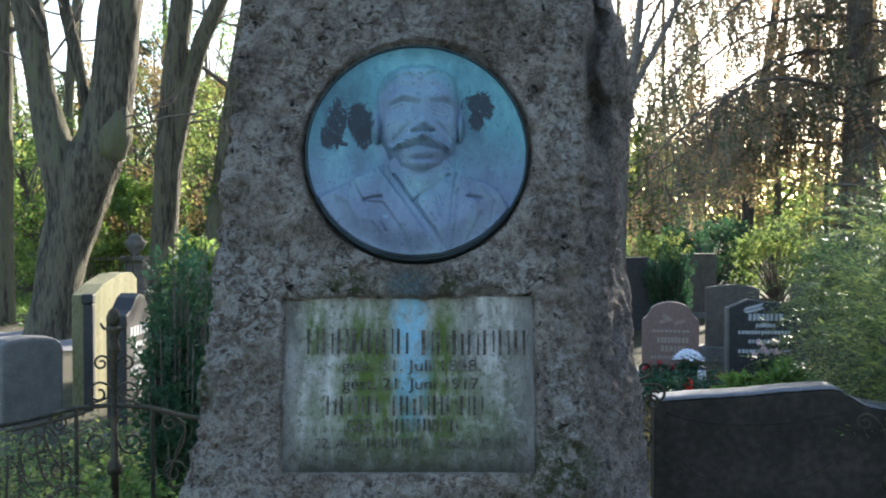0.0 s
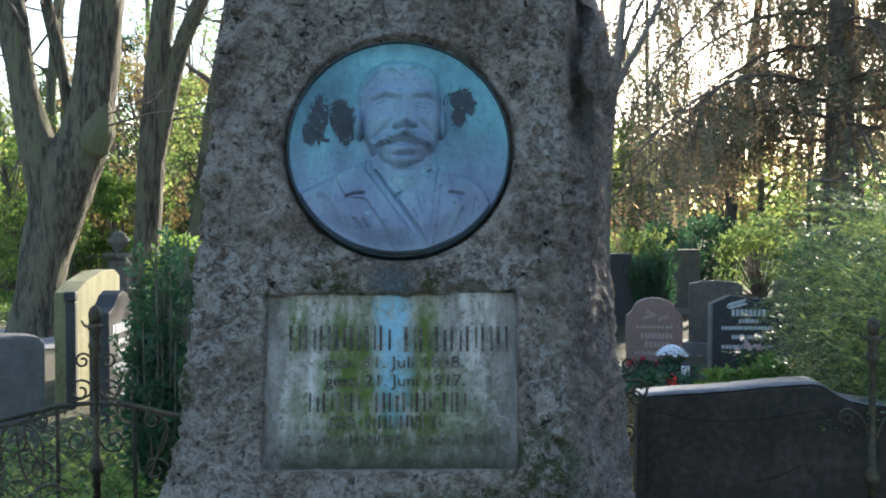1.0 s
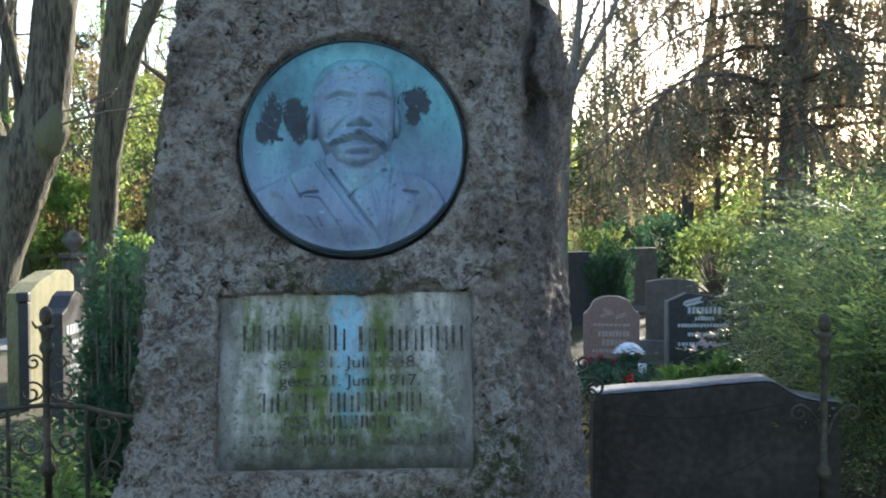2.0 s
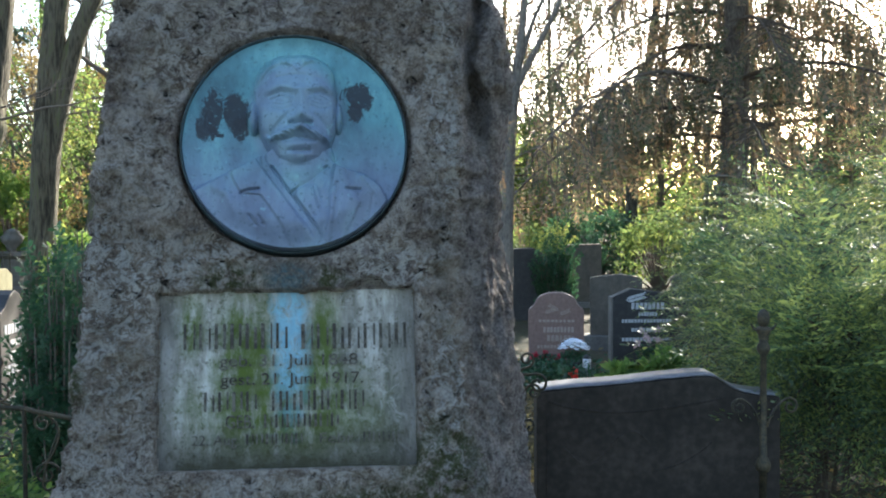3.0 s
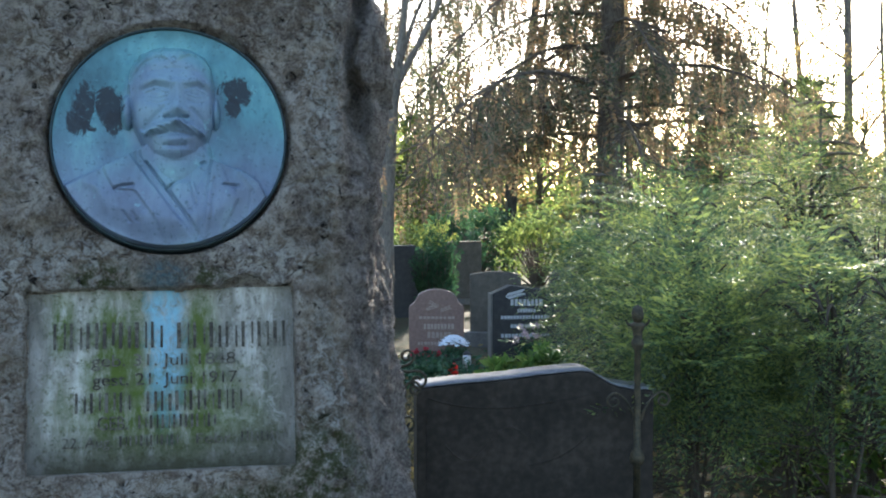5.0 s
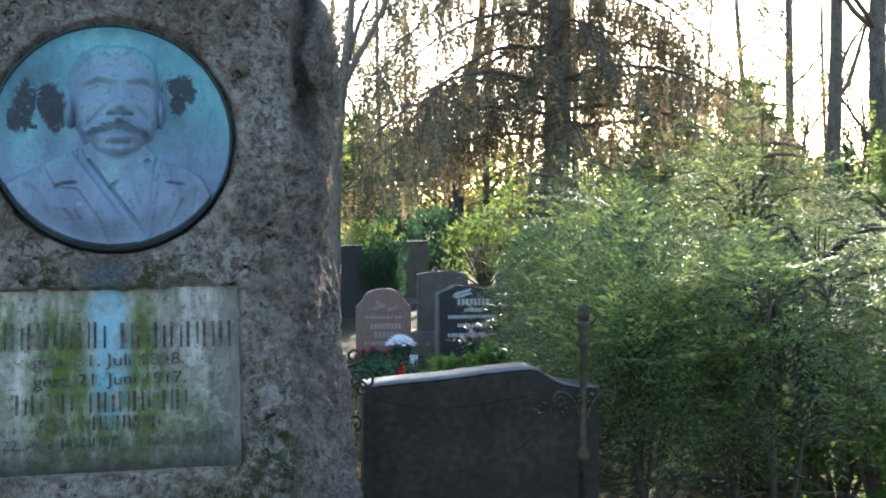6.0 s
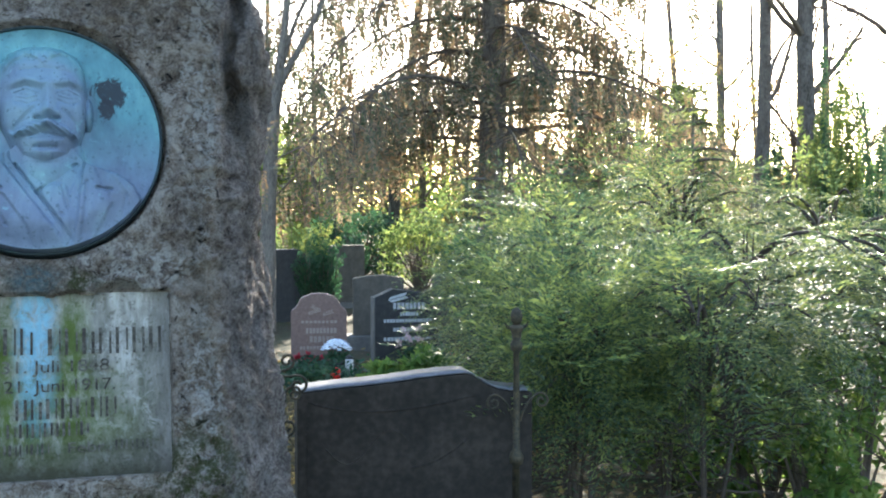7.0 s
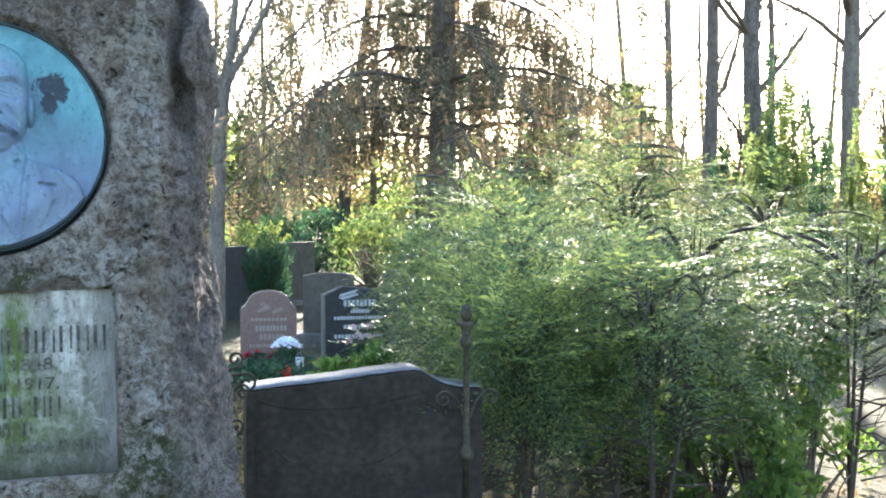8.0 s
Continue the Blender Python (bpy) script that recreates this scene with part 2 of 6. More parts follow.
    h = q.math("ADD", q.math("MULTIPLY", mid, 0.9), q.math("ADD", q.math("ADD", q.math("MULTIPLY", grain, 0.35), q.math("MULTIPLY", fine, 0.9)), q.math("MULTIPLY", q.ramp(pits, (0.34, 0.0), (0.44, 1.0)), 0.35)))
    return q.done(c, h, 1.0, 0.05)


def panel_material():
    q = Nodes("inscription_panel_stone", 0.9)
    q.b.inputs["Specular IOR Level"].default_value = 0.12
    streak, fine, wob = q.noise(11, 7, 0.7, q.mapped((1, 1, 0.14))), q.noise(60, 7, 0.78), q.noise(15, 7, 0.75)
    c = q.ramp(streak, (0.36, (0.12, 0.115, 0.095)), (0.5, (0.28, 0.265, 0.235)), (0.62, (0.52, 0.50, 0.465)))
    c = q.mix(q.ramp(fine, (0.41, 0.75), (0.46, 0.0)), c, (0.10, 0.092, 0.072))
    c = q.mix(q.ramp(q.noise(24, 8, 0.8, distort=0.8), (0.54, 0.0), (0.60, 0.55)), c, (0.42, 0.41, 0.39))
    green_n = q.ramp(q.noise(18, 8, 0.78, q.mapped((1, 1, 0.35))), (0.38, 0.15), (0.54, 0.95))
    for x, z, rx, rz in ((-0.10, 1.02, 0.34, 0.20), (-0.20, 1.18, 0.12, 0.25), (0.0, 1.2, 0.06, 0.26), (-0.34, 1.25, 0.05, 0.12)):
        c = q.mix(q.math("MULTIPLY", q.spot(x, z, rx, rz, wob, 0.5, 0.5), green_n), c, (0.075, 0.105, 0.022))
    blue = q.math("MULTIPLY", q.spot(-0.085, 1.24, 0.062, 0.30, wob, 0.55, 0.35), q.ramp(q.noise(34, 8, 0.8, q.mapped((1, 1, 0.6)), 0.8), (0.40, 0.12), (0.54, 0.8)))
    c = q.mix(blue, c, (0.20, 0.43, 0.56))
    damp = q.math("MULTIPLY", q.ramp(q.math("SUBTRACT", q.math("ADD", q.axis(2), q.math("MULTIPLY", wob, 0.12)), 0.5), (0.455, 1.0), (0.58, 0.0)), 0.93)
    c = q.mix(damp, c, (0.036, 0.034, 0.022))
    edge = q.math("MULTIPLY", q.ramp(q.math("ADD", q.math("ABSOLUTE", q.math("ADD", q.axis(0), 0.09)), q.math("MULTIPLY", wob, 0.08)), (0.31, 0.0), (0.37, 0.7)), 0.8)
    c = q.mix(edge, c, (0.12, 0.105, 0.095))
    return q.done(c, q.math("ADD", fine, q.math("MULTIPLY", wob, 0.6)), 0.5, 0.004)


def bronze_material():
    q = Nodes("verdigris_bronze", 0.58)
    q.b.inputs["Metallic"].default_value = 0.2
    big, fine, wob = q.noise(5, 5, 0.65, q.mapped((1, 1, 0.45))), q.noise(80, 4, 0.65), q.noise(26, 6, 0.75)
    teal = q.ramp(big, (0.34, (0.045, 0.11, 0.135)), (0.5, (0.085, 0.225, 0.255)), (0.66, (0.18, 0.40, 0.40)))
    violet = q.ramp(big, (0.34, (0.085, 0.105, 0.165)), (0.5, (0.14, 0.185, 0.265)), (0.68, (0.20, 0.29, 0.36)))
    low = q.ramp(q.math("SUBTRACT", q.math("ADD", q.axis(2), q.math("MULTIPLY", big, 0.25)), 1.35), (0.36, 1.0), (0.56, 0.0))
    c = q.mix(low, teal, violet)
    c = q.mix(q.math("MULTIPLY", q.spot(-0.068, 1.80, 0.165, 0.19, wob, 0.10, 0.10), 0.85), c, violet)
    flake = q.noise(38, 9, 0.82, q.mapped((1, 1, 0.7)), 0.7)
    for x, z, rx, rz, k in ((-0.226, 1.808, 0.048, 0.066, 0.8), (-0.213, 1.765, 0.028, 0.045, 0.8), (-0.285, 1.805, 0.045, 0.065, 2.0), (-0.305, 1.77, 0.035, 0.045, 2.0), (0.103, 1.850, 0.056, 0.046, 1.2), (0.088, 1.812, 0.030, 0.036, 1.2)):
        c = q.mix(q.math("MULTIPLY", q.spot(x, z, rx, rz, flake, k, 0.05), 0.95), c, (0.012, 0.014, 0.02))
    c = q.mix(q.ramp(fine, (0.32, 0.6), (0.42, 0.0)), c, (0.03, 0.06, 0.08))
    c = q.mix(q.ramp(q.noise(34, 5, 0.7), (0.63, 0.0), (0.72, 0.5)), c, (0.22, 0.46, 0.48))
    top = q.math("MULTIPLY", q.ramp(q.math("SUBTRACT", q.math("ADD", q.axis(2), q.math("MULTIPLY", wob, 0.07)), 1.5), (0.50, 0.0), (0.56, 0.75)), 0.8)
    c = q.mix(top, c, (0.03, 0.07, 0.06))
    return q.done(c, fine, 0.25, 0.002)


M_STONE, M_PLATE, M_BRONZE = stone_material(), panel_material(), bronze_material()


# ---- building helpers ----
RNG = np.random.default_rng(7)


def smooth(me):
    me.polygons.foreach_set("use_smooth", [True] * len(me.polygons))
    me.update()
    return me


def mesh_of(bm, name="mesh", soft=False):
    me = bpy.data.meshes.new(name)
    bm.normal_update()
    bm.to_mesh(me)
    bm.free()
    if soft:
        smooth(me)
    return me


def part(name, data, material, parent=None, label="", soft=False, kind=""):
    """Links a bmesh or mesh as one object under a thing or a part."""
    me = mesh_of(data, name, soft) if isinstance(data, bmesh.types.BMesh) else data
    if not me.materials:
        me.materials.append(material)
    ob = new(name, me)
    ob.parent = parent
    return tagged(ob, label, kind=kind)


def thing(name, label, category, group="", kind="", at=(0, 0, 0), turn=0.0):
    ob = new(name)
    ob.empty_display_size = 0.1
    ob.matrix_basis = pose(*at, 0, 0, turn)
    return tagged(ob, label, category, group, kind)


def fast_mesh(name, verts, faces, soft=True):
    """A mesh from arrays: verts (n, 3), faces (m, 4) or (m, 3)."""
    me = bpy.data.meshes.new(name)
    verts, faces = np.asarray(verts, np.float32), np.asarray(faces, np.int32)
    k = faces.shape[1]
    me.vertices.add(len(verts))
    me.vertices.foreach_set("co", verts.ravel())
    me.loops.add(faces.size)
    me.loops.foreach_set("vertex_index", faces.ravel())
    me.polygons.add(len(faces))
    me.polygons.foreach_set("loop_start", np.arange(0, faces.size, k, dtype=np.int32))
    me.polygons.foreach_set("use_smooth", np.full(len(faces), soft))
    me.update(calc_edges=True)
    return me


def hash3(i, j, k, seed):
    h = (i * 374761393 + j * 668265263 + k * 2147483647 + seed * 974711) & 0x7FFFFFFF
    h = ((h ^ (h >> 13)) * 1274126177) & 0x7FFFFFFF
    return ((h ^ (h >> 16)) & 0xFFFF) / 65535.0


def vnoise(p, scale, seed=0):
    """Smooth value noise in -1 to 1 at points p (n, 3)."""
    q = p * scale
    b = np.floor(q).astype(np.int64)
    f = q - b
    f = f * f * (3 - 2 * f)
    out = np.zeros(len(p))
    for dx in (0, 1):
        for dy in (0, 1):
            for dz in (0, 1):
                w = (f[:, 0] if dx else 1 - f[:, 0]) * (f[:, 1] if dy else 1 - f[:, 1]) * (f[:, 2] if dz else 1 - f[:, 2])
                out += w * hash3(b[:, 0] + dx, b[:, 1] + dy, b[:, 2] + dz, seed)
    return out * 2 - 1


def fbm(p, scale, octaves=4, seed=0, gain=0.5):
    out, a = np.zeros(len(p)), 1.0
    for o in range(octaves):
        out += a * vnoise(p, scale * 2.03 ** o, seed + 17 * o)
        a *= gain
    return out


def box(bm, x0, x1, y0, y1, z0, z1, bevel=0.0):
    r = bmesh.ops.create_cube(bm, size=1.0, matrix=Matrix.Translation(((x0 + x1) / 2, (y0 + y1) / 2, (z0 + z1) / 2)) @ Matrix.Diagonal((x1 - x0, y1 - y0, z1 - z0, 1)))
    if bevel:
        es = list({e for v in r["verts"] for e in v.link_edges})
        bmesh.ops.bevel(bm, geom=es, offset=bevel, segments=2, affect="EDGES", profile=0.5)
    return bm


def slab(outline, depth, bevel=0.006):
    """An upright slab: outline of (x, z) points, pushed from y = 0 back by depth, with softened edges."""
    bm = bmesh.new()
    f = bm.faces.new([bm.verts.new((x, 0, z)) for x, z in outline])
    r = bmesh.ops.extrude_face_region(bm, geom=[f])
    vs = [v for v in r["geom"] if isinstance(v, bmesh.types.BMVert)]
    bmesh.ops.translate(bm, verts=vs, vec=(0, depth, 0))
    bmesh.ops.recalc_face_normals(bm, faces=bm.faces)
    if bevel:
        sharp = [e for e in bm.edges if len(e.link_faces) == 2 and e.calc_face_angle(0) > 0.6]
        bmesh.ops.bevel(bm, geom=sharp, offset=bevel, segments=2, affect="EDGES", profile=0.5)
    return bm


def lathe(profile, seg=24, at=(0, 0, 0)):
    """A turned form from (radius, height) points."""
    bm = bmesh.new()
    rings = []
    for r, z in profile:
        rings.append([bm.verts.new((at[0] + r * math.cos(2 * math.pi * i / seg), at[1] + r * math.sin(2 * math.pi * i / seg), at[2] + z)) for i in range(seg)])
    for a, b in zip(rings, rings[1:]):
        for i in range(seg):
            bm.faces.new((a[i], a[(i + 1) % seg], b[(i + 1) % seg], b[i]))
    bm.faces.new(rings[0][::-1])
    bm.faces.new(rings[-1])
    return bm


def tube_arrays(pts, radii, seg=8, wobble=0.0, seed=0, flute=0.0):
    """Vertices and faces of a tube along pts; wobble roughens it."""
    pts, radii = np.asarray(pts, float), np.asarray(radii, float)
    n = len(pts)
    t = np.gradient(pts, axis=0)
    t /= np.linalg.norm(t, axis=1)[:, None] + 1e-9
    ref = np.where(np.abs(t[:, 2:3]) > 0.9, np.array([[1.0, 0, 0]]), np.array([[0, 0, 1.0]]))
    u = np.cross(ref, t)
    u /= np.linalg.norm(u, axis=1)[:, None] + 1e-9
    for i in range(1, n):
        u[i] = u[i - 1] - t[i] * np.dot(u[i - 1], t[i])
        u[i] /= np.linalg.norm(u[i]) + 1e-9
    w = np.cross(t, u)
    a = np.linspace(0, 2 * np.pi, seg, endpoint=False)
    ring = np.cos(a)[None, :, None] * u[:, None, :] + np.sin(a)[None, :, None] * w[:, None, :]
    v = (pts[:, None, :] + ring * radii[:, None, None]).reshape(-1, 3)
    if wobble:
        d = ring.reshape(-1, 3) * np.repeat(radii, seg)[:, None]
        v = v + d * wobble * (fbm(v * np.array([1, 1, 0.45]), 3.0, 3, seed)[:, None])
    if flute:
        d = ring.reshape(-1, 3)
        v = v + d * flute * fbm(v * np.array([1, 1, 0.16]), 22.0, 2, seed + 5)[:, None]
    i, j = np.meshgrid(np.arange(n - 1), np.arange(seg), indexing="ij")
    f = np.stack([i * seg + j, i * seg + (j + 1) % seg, (i + 1) * seg + (j + 1) % seg, (i + 1) * seg + j], -1).reshape(-1, 4)
    return v, f


def join_arrays(chunks):
    vs, fs, k = [], [], 0
    for v, f in chunks:
        vs.append(v)
        fs.append(np.asarray(f) + k)
        k += len(v)
    return np.concatenate(vs), np.concatenate(fs)


def tubes(name, lines, soft=True):
    """One mesh of several tubes: (pts, radii, seg) each."""
    return fast_mesh(name, *join_arrays([tube_arrays(p, r, s) for p, r, s in lines]), soft)


def bezier(a, b, c, n=8):
    a, b, c = (np.asarray(q, float) for q in (a, b, c))
    t = np.linspace(0, 1, n)[:, None]
    return (1 - t) ** 2 * a + 2 * t * (1 - t) * b + t * t * c


def frames(dirs, ups):
    """Rotation matrices (n, 3, 3) whose columns are dir, side, up."""
    d = dirs / (np.linalg.norm(dirs, axis=1)[:, None] + 1e-9)
    s = np.cross(ups, d)
    s /= np.linalg.norm(s, axis=1)[:, None] + 1e-9
    return np.stack([d, s, np.cross(d, s)], -1)


def scatter(template, pos, rot, size):
    """Copies of a quad template (k, 4, 3) at pos with rot (n, 3, 3) and size (n,), joined: vertices and faces."""
    k = template.reshape(-1, 3)
    v = np.einsum("nij,kj->nki", rot, k) * np.asarray(size)[:, None, None] + np.asarray(pos)[:, None, :]
    v = v.reshape(-1, 3)
    return v, np.arange(len(v)).reshape(-1, 4)


def leaf_quad(length, width, cup=0.15):
    return np.array([[[0, 0, 0], [length * 0.45, width / 2, cup * width], [length, 0, 0], [length * 0.45, -width / 2, cup * width]]])


def spray(n_side=9, length=1.0, needle=0.16, seed=0, droop=0.25, width=0.5, fat=0.2):
    """A flat conifer spray along x, about length long: side twigs of needle-like quads on both sides."""
    rng = np.random.default_rng(seed)
    qs = []
    for i in range(n_side):
        t = (i + 0.4) / n_side
        L = width * length * (1 - t) ** 0.7 * (0.35 + 0.65 * min(1, t * 4)) * rng.uniform(0.75, 1.15)
        for s in (-1, 1):
            a = radians(rng.uniform(42, 62))
            d = np.array([math.cos(a), s * math.sin(a), 0])
            base = np.array([t * length, 0, -droop * length * t * t])
            k = max(2, int(L / (needle * 0.75)))
            for j in range(k):
                u = (j + 0.3) / k
                p = base + d * L * u + np.array([0, 0, -droop * 0.5 * L * u * u])
                b = a + rng.uniform(-0.5, 0.5)
                e = np.array([math.cos(b), s * math.sin(b), rng.uniform(-0.35, 0.2)]) * needle * rng.uniform(0.8, 1.35)
                w = np.array([-e[1], e[0], rng.uniform(-0.03, 0.03)]) * fat
                qs.append([p, p + e * 0.5 + w, p + e, p + e * 0.5 - w])
    tip = np.array([length, 0, -droop * length])
    qs.append([tip - [needle, 0, 0], tip + [0, 0.03 * needle, 0], tip + [needle, 0, -0.1 * needle], tip - [0, 0.03 * needle, 0]])
    return np.array(qs)


# ---- ground ----
def ground_height(x, y):
    p = np.stack([x, y, np.zeros_like(x)], -1)
    near = np.exp(-((x - 0) ** 2 + (y - 8) ** 2) / 900.0)
    return 0.03 * fbm(p, 0.9, 3, 3) * near + 0.22 * np.clip((y - 4.5) / 4.5, 0, 1) + np.clip((y - 9) * 0.012, 0, 1.0)


def build_ground():
    g = np.sinh(np.linspace(-5.5, 5.5, 190))
    g = g / g.max()
    xs, ys = g * 900.0, 6 + g * 900.0
    X, Y = np.meshgrid(xs, ys, indexing="ij")
    Z = ground_height(X.ravel(), Y.ravel())
    n = len(g)
    i, j = np.meshgrid(np.arange(n - 1), np.arange(n - 1), indexing="ij")
    f = np.stack([i * n + j, (i + 1) * n + j, (i + 1) * n + j + 1, i * n + j + 1], -1).reshape(-1, 4)
    ob = part("ground", fast_mesh("ground", np.stack([X.ravel(), Y.ravel(), Z], -1), f), M_GROUND)
    tagged(ob, "leaf-strewn cemetery ground with moss and bare earth", "ground", kind="structure")


build_ground()


def gz(x, y):
    return float(ground_height(np.array([float(x)]), np.array([float(y)]))[0])


def polar(az, d):
    return d * math.sin(radians(az)), d * math.cos(radians(az))


# ---- the monument ----
LEAN_BACK = 0.2126


def face_y(z):
    return 3.0 + (z - 1.5) * LEAN_BACK


MED_X, MED_Z, MED_R = -0.071, 1.727, 0.305
PL = (-0.422, 0.240, 0.895, 1.342)


def build_monument():
    zs = np.unique(np.concatenate([np.linspace(-0.15, 0.7, 60), np.arange(0.7, 2.2, 0.0052), np.linspace(2.2, 2.75, 60)]))
    key = np.array([-0.2, 0.3, 0.82, 1.08, 1.23, 1.45, 1.68, 2.15, 2.45, 2.6, 2.75])
    xl = np.interp(zs, key, [-0.86, -0.80, -0.685, -0.635, -0.602, -0.585, -0.567, -0.553, -0.50, -0.42, -0.20])
    xr = np.interp(zs, key, [0.56, 0.50, 0.42, 0.365, 0.345, 0.34, 0.355, 0.432, 0.40, 0.30, 0.10])
    xs_ = np.interp(zs, key, [0.74, 0.68, 0.600, 0.590, 0.585, 0.565, 0.565, 0.545, 0.48, 0.36, 0.12])
    dep = np.interp(zs, key, [1.05, 0.95, 0.85, 0.80, 0.78, 0.75, 0.72, 0.62, 0.48, 0.35, 0.10])
    fx = np.arange(-0.50, 0.3201, 0.0052)
    cols = []
    for z, a, b, c, d in zip(zs, xl, xr, xs_, dep):
        y0 = face_y(z)
        mid = fx if (a < -0.5 and b > 0.32) else np.linspace(a, b, len(fx) + 40)[20:-20]
        left = np.linspace(a, mid[0], 21)[:-1]
        right = np.linspace(mid[-1], b, 21)[1:]
        line = [(x, y0) for x in (*left, *mid, *right)]
        loop = [(b, y0), (b + (c - b) * 0.55, y0 + d * 0.22), (c, y0 + d * 0.62), (b * 0.9, y0 + d), (a * 0.8, y0 + d * 0.95), (a + 0.02, y0 + d * 0.45), (a, y0)]
        for (p, q), k in zip(zip(loop, loop[1:]), (30, 40, 20, 26, 20, 26)):
            for u in np.linspace(0, 1, k + 1)[1:]:
                line.append((p[0] + (q[0] - p[0]) * u, p[1] + (q[1] - p[1]) * u))
        line.pop()
        cols.append([(x, y, z) for x, y in line])
    V = np.array(cols)
    nr, nc = V.shape[:2]
    # soften the corners a little along each ring
    for _ in range(5):
        S = (np.roll(V, 1, 1) + np.roll(V, -1, 1)) / 2
        V[:, :, :2] = 0.5 * V[:, :, :2] + 0.5 * S[:, :, :2]
    P = V.reshape(-1, 3)
    du = np.roll(V, -1, 1) - np.roll(V, 1, 1)
    dv = np.gradient(V, axis=0)
    nrm = np.cross(du, dv)
    nrm /= np.linalg.norm(nrm, axis=2)[:, :, None] + 1e-9
    nrm = nrm.reshape(-1, 3)
    # chiselled relief: broad facets, lumps, pits
    broad = 0.030 * fbm(P, 3.1, 2, 5) + 0.013 * fbm(P, 9.0, 3, 11)
    ridged = 0.013 * (1 - 2 * np.abs(fbm(P, 13.0, 4, 23, 0.6)))
    rough = 0.0075 * fbm(P, 38.0, 3, 31, 0.7)
    pit = vnoise(P, 26.0, 41)
    pits = -0.022 * np.clip(pit - 0.46, 0, 1) * 2
    side = np.clip((P[:, 0] - 0.36) / 0.06, 0, 1)
    # a cleft down the corner with a hollow at its foot, pressed straight into the stone
    crack_x = np.interp(P[:, 2], [1.3, 1.65, 1.76, 1.87, 1.94, 1.99, 2.07, 2.13, 2.4], [0.46, 0.41, 0.416, 0.415, 0.403, 0.411, 0.429, 0.45, 0.47]) + 0.008 * vnoise(P, 14.0, 83)
    wide = np.interp(P[:, 2], [1.3, 1.65, 1.76, 1.82, 1.88, 1.94, 2.0, 2.2], [0.03, 0.03, 0.030, 0.028, 0.022, 0.010, 0.018, 0.020])
    deep = np.interp(P[:, 2], [1.3, 1.6, 1.70, 1.80, 1.88, 1.94, 2.0, 2.2], [0.0, 0.015, 0.04, 0.10, 0.11, 0.07, 0.10, 0.09])
    fore = P[:, 1] < face_y(P[:, 2]) + 0.5
    cleft = fore * deep * np.exp(-np.abs((P[:, 0] - crack_x) / wide) ** 3)
    for hx, hz, rx, rz, k in ((0.478, 1.84, 0.016, 0.04, 0.05), (0.49, 1.37, 0.016, 0.045, 0.05), (0.50, 1.25, 0.012, 0.06, 0.03)):
        cleft += fore * k * np.exp(-((P[:, 0] - hx) / rx) ** 2 - ((P[:, 2] - hz) / rz) ** 2)
    # the side weathers in upright flutes
    flute = side * 0.012 * (1 - 2 * np.abs(vnoise(P * np.array([1, 1, 0.16]), 26.0, 87)))
    disp = broad + (ridged + pits) * (1 - 0.75 * side) + rough + flute + side * (0.022 * fbm(P * np.array([1, 1, 0.28]), 7.0, 2, 61) - 0.01 * np.abs(fbm(P * np.array([1, 1, 0.4]), 15.0, 3, 63)))
    front = P[:, 1] < face_y(P[:, 2]) + 0.02
    r = np.hypot(P[:, 0] - MED_X, (P[:, 2] - MED_Z) / math.cos(math.atan(LEAN_BACK)))
    near_med = front * np.clip(1 - (r - MED_R) / 0.10, 0, 1)
    nx, nz = np.clip(np.maximum(PL[0] - P[:, 0], P[:, 0] - PL[1]), 0, 9), np.clip(np.maximum(PL[2] - P[:, 2], P[:, 2] - PL[3]), 0, 9)
    near_pl = front * np.clip(1 - np.hypot(nx, nz) / 0.10, 0, 1)
    calm = np.maximum(near_med, near_pl)
    disp = disp * (1 - 0.45 * calm) + calm * 0.006
    # the sunk field for the inscription and the bed of the medallion
    ragged = 0.006 * vnoise(P, 21.0, 71) + 0.03 * np.sqrt(np.clip(1 - ((P[:, 0] - 0.115) / 0.055) ** 2, 0, 1))
    inside = front & (P[:, 0] > PL[0] + ragged * 0.4) & (P[:, 0] < PL[1] - ragged * 0.4) & (P[:, 2] > PL[2]) & (P[:, 2] < PL[3] + ragged)
    disp = np.where(inside, -0.042 + 0.0012 * fbm(P, 30, 2, 77), disp)
    bed = MED_R + 0.005 + 0.008 * np.clip(vnoise(P, 17.0, 79), 0, 1) + 0.010 * np.clip((P[:, 2] - MED_Z - 0.18) / 0.1, 0, 1)
    disp = np.where(front & (r < bed), -0.035, disp)
    Q = P + nrm * disp[:, None]
    Q[:, 1] += cleft
    i, j = np.meshgrid(np.arange(nr - 1), np.arange(nc), indexing="ij")
    f = np.stack([i * nc + j, i * nc + (j + 1) % nc, (i + 1) * nc + (j + 1) % nc, (i + 1) * nc + j], -1).reshape(-1, 4)
    # close the top with a low point
    top = np.array([[Q[-nc:, 0].mean(), Q[-nc:, 1].mean(), 2.77]])
    k = len(Q)
    j = np.arange(nc)
    cap = np.stack([(nr - 1) * nc + j, (nr - 1) * nc + (j + 1) % nc, np.full(nc, k), np.full(nc, k)], -1)[:, :]
    Q = np.concatenate([Q, top])
    root = thing("monument", "tall rough-hewn weathered stone grave monument with sunk inscription field", "gravestone")
    me = fast_mesh("block", Q, f)
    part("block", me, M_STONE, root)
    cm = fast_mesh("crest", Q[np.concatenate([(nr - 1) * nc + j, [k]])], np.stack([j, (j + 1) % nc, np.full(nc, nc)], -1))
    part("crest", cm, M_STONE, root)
    return root


monument = build_monument()
FACE = Matrix.Translation((0, face_y(1.5), 1.5)) @ Matrix.Rotation(-math.atan(LEAN_BACK), 4, "X")


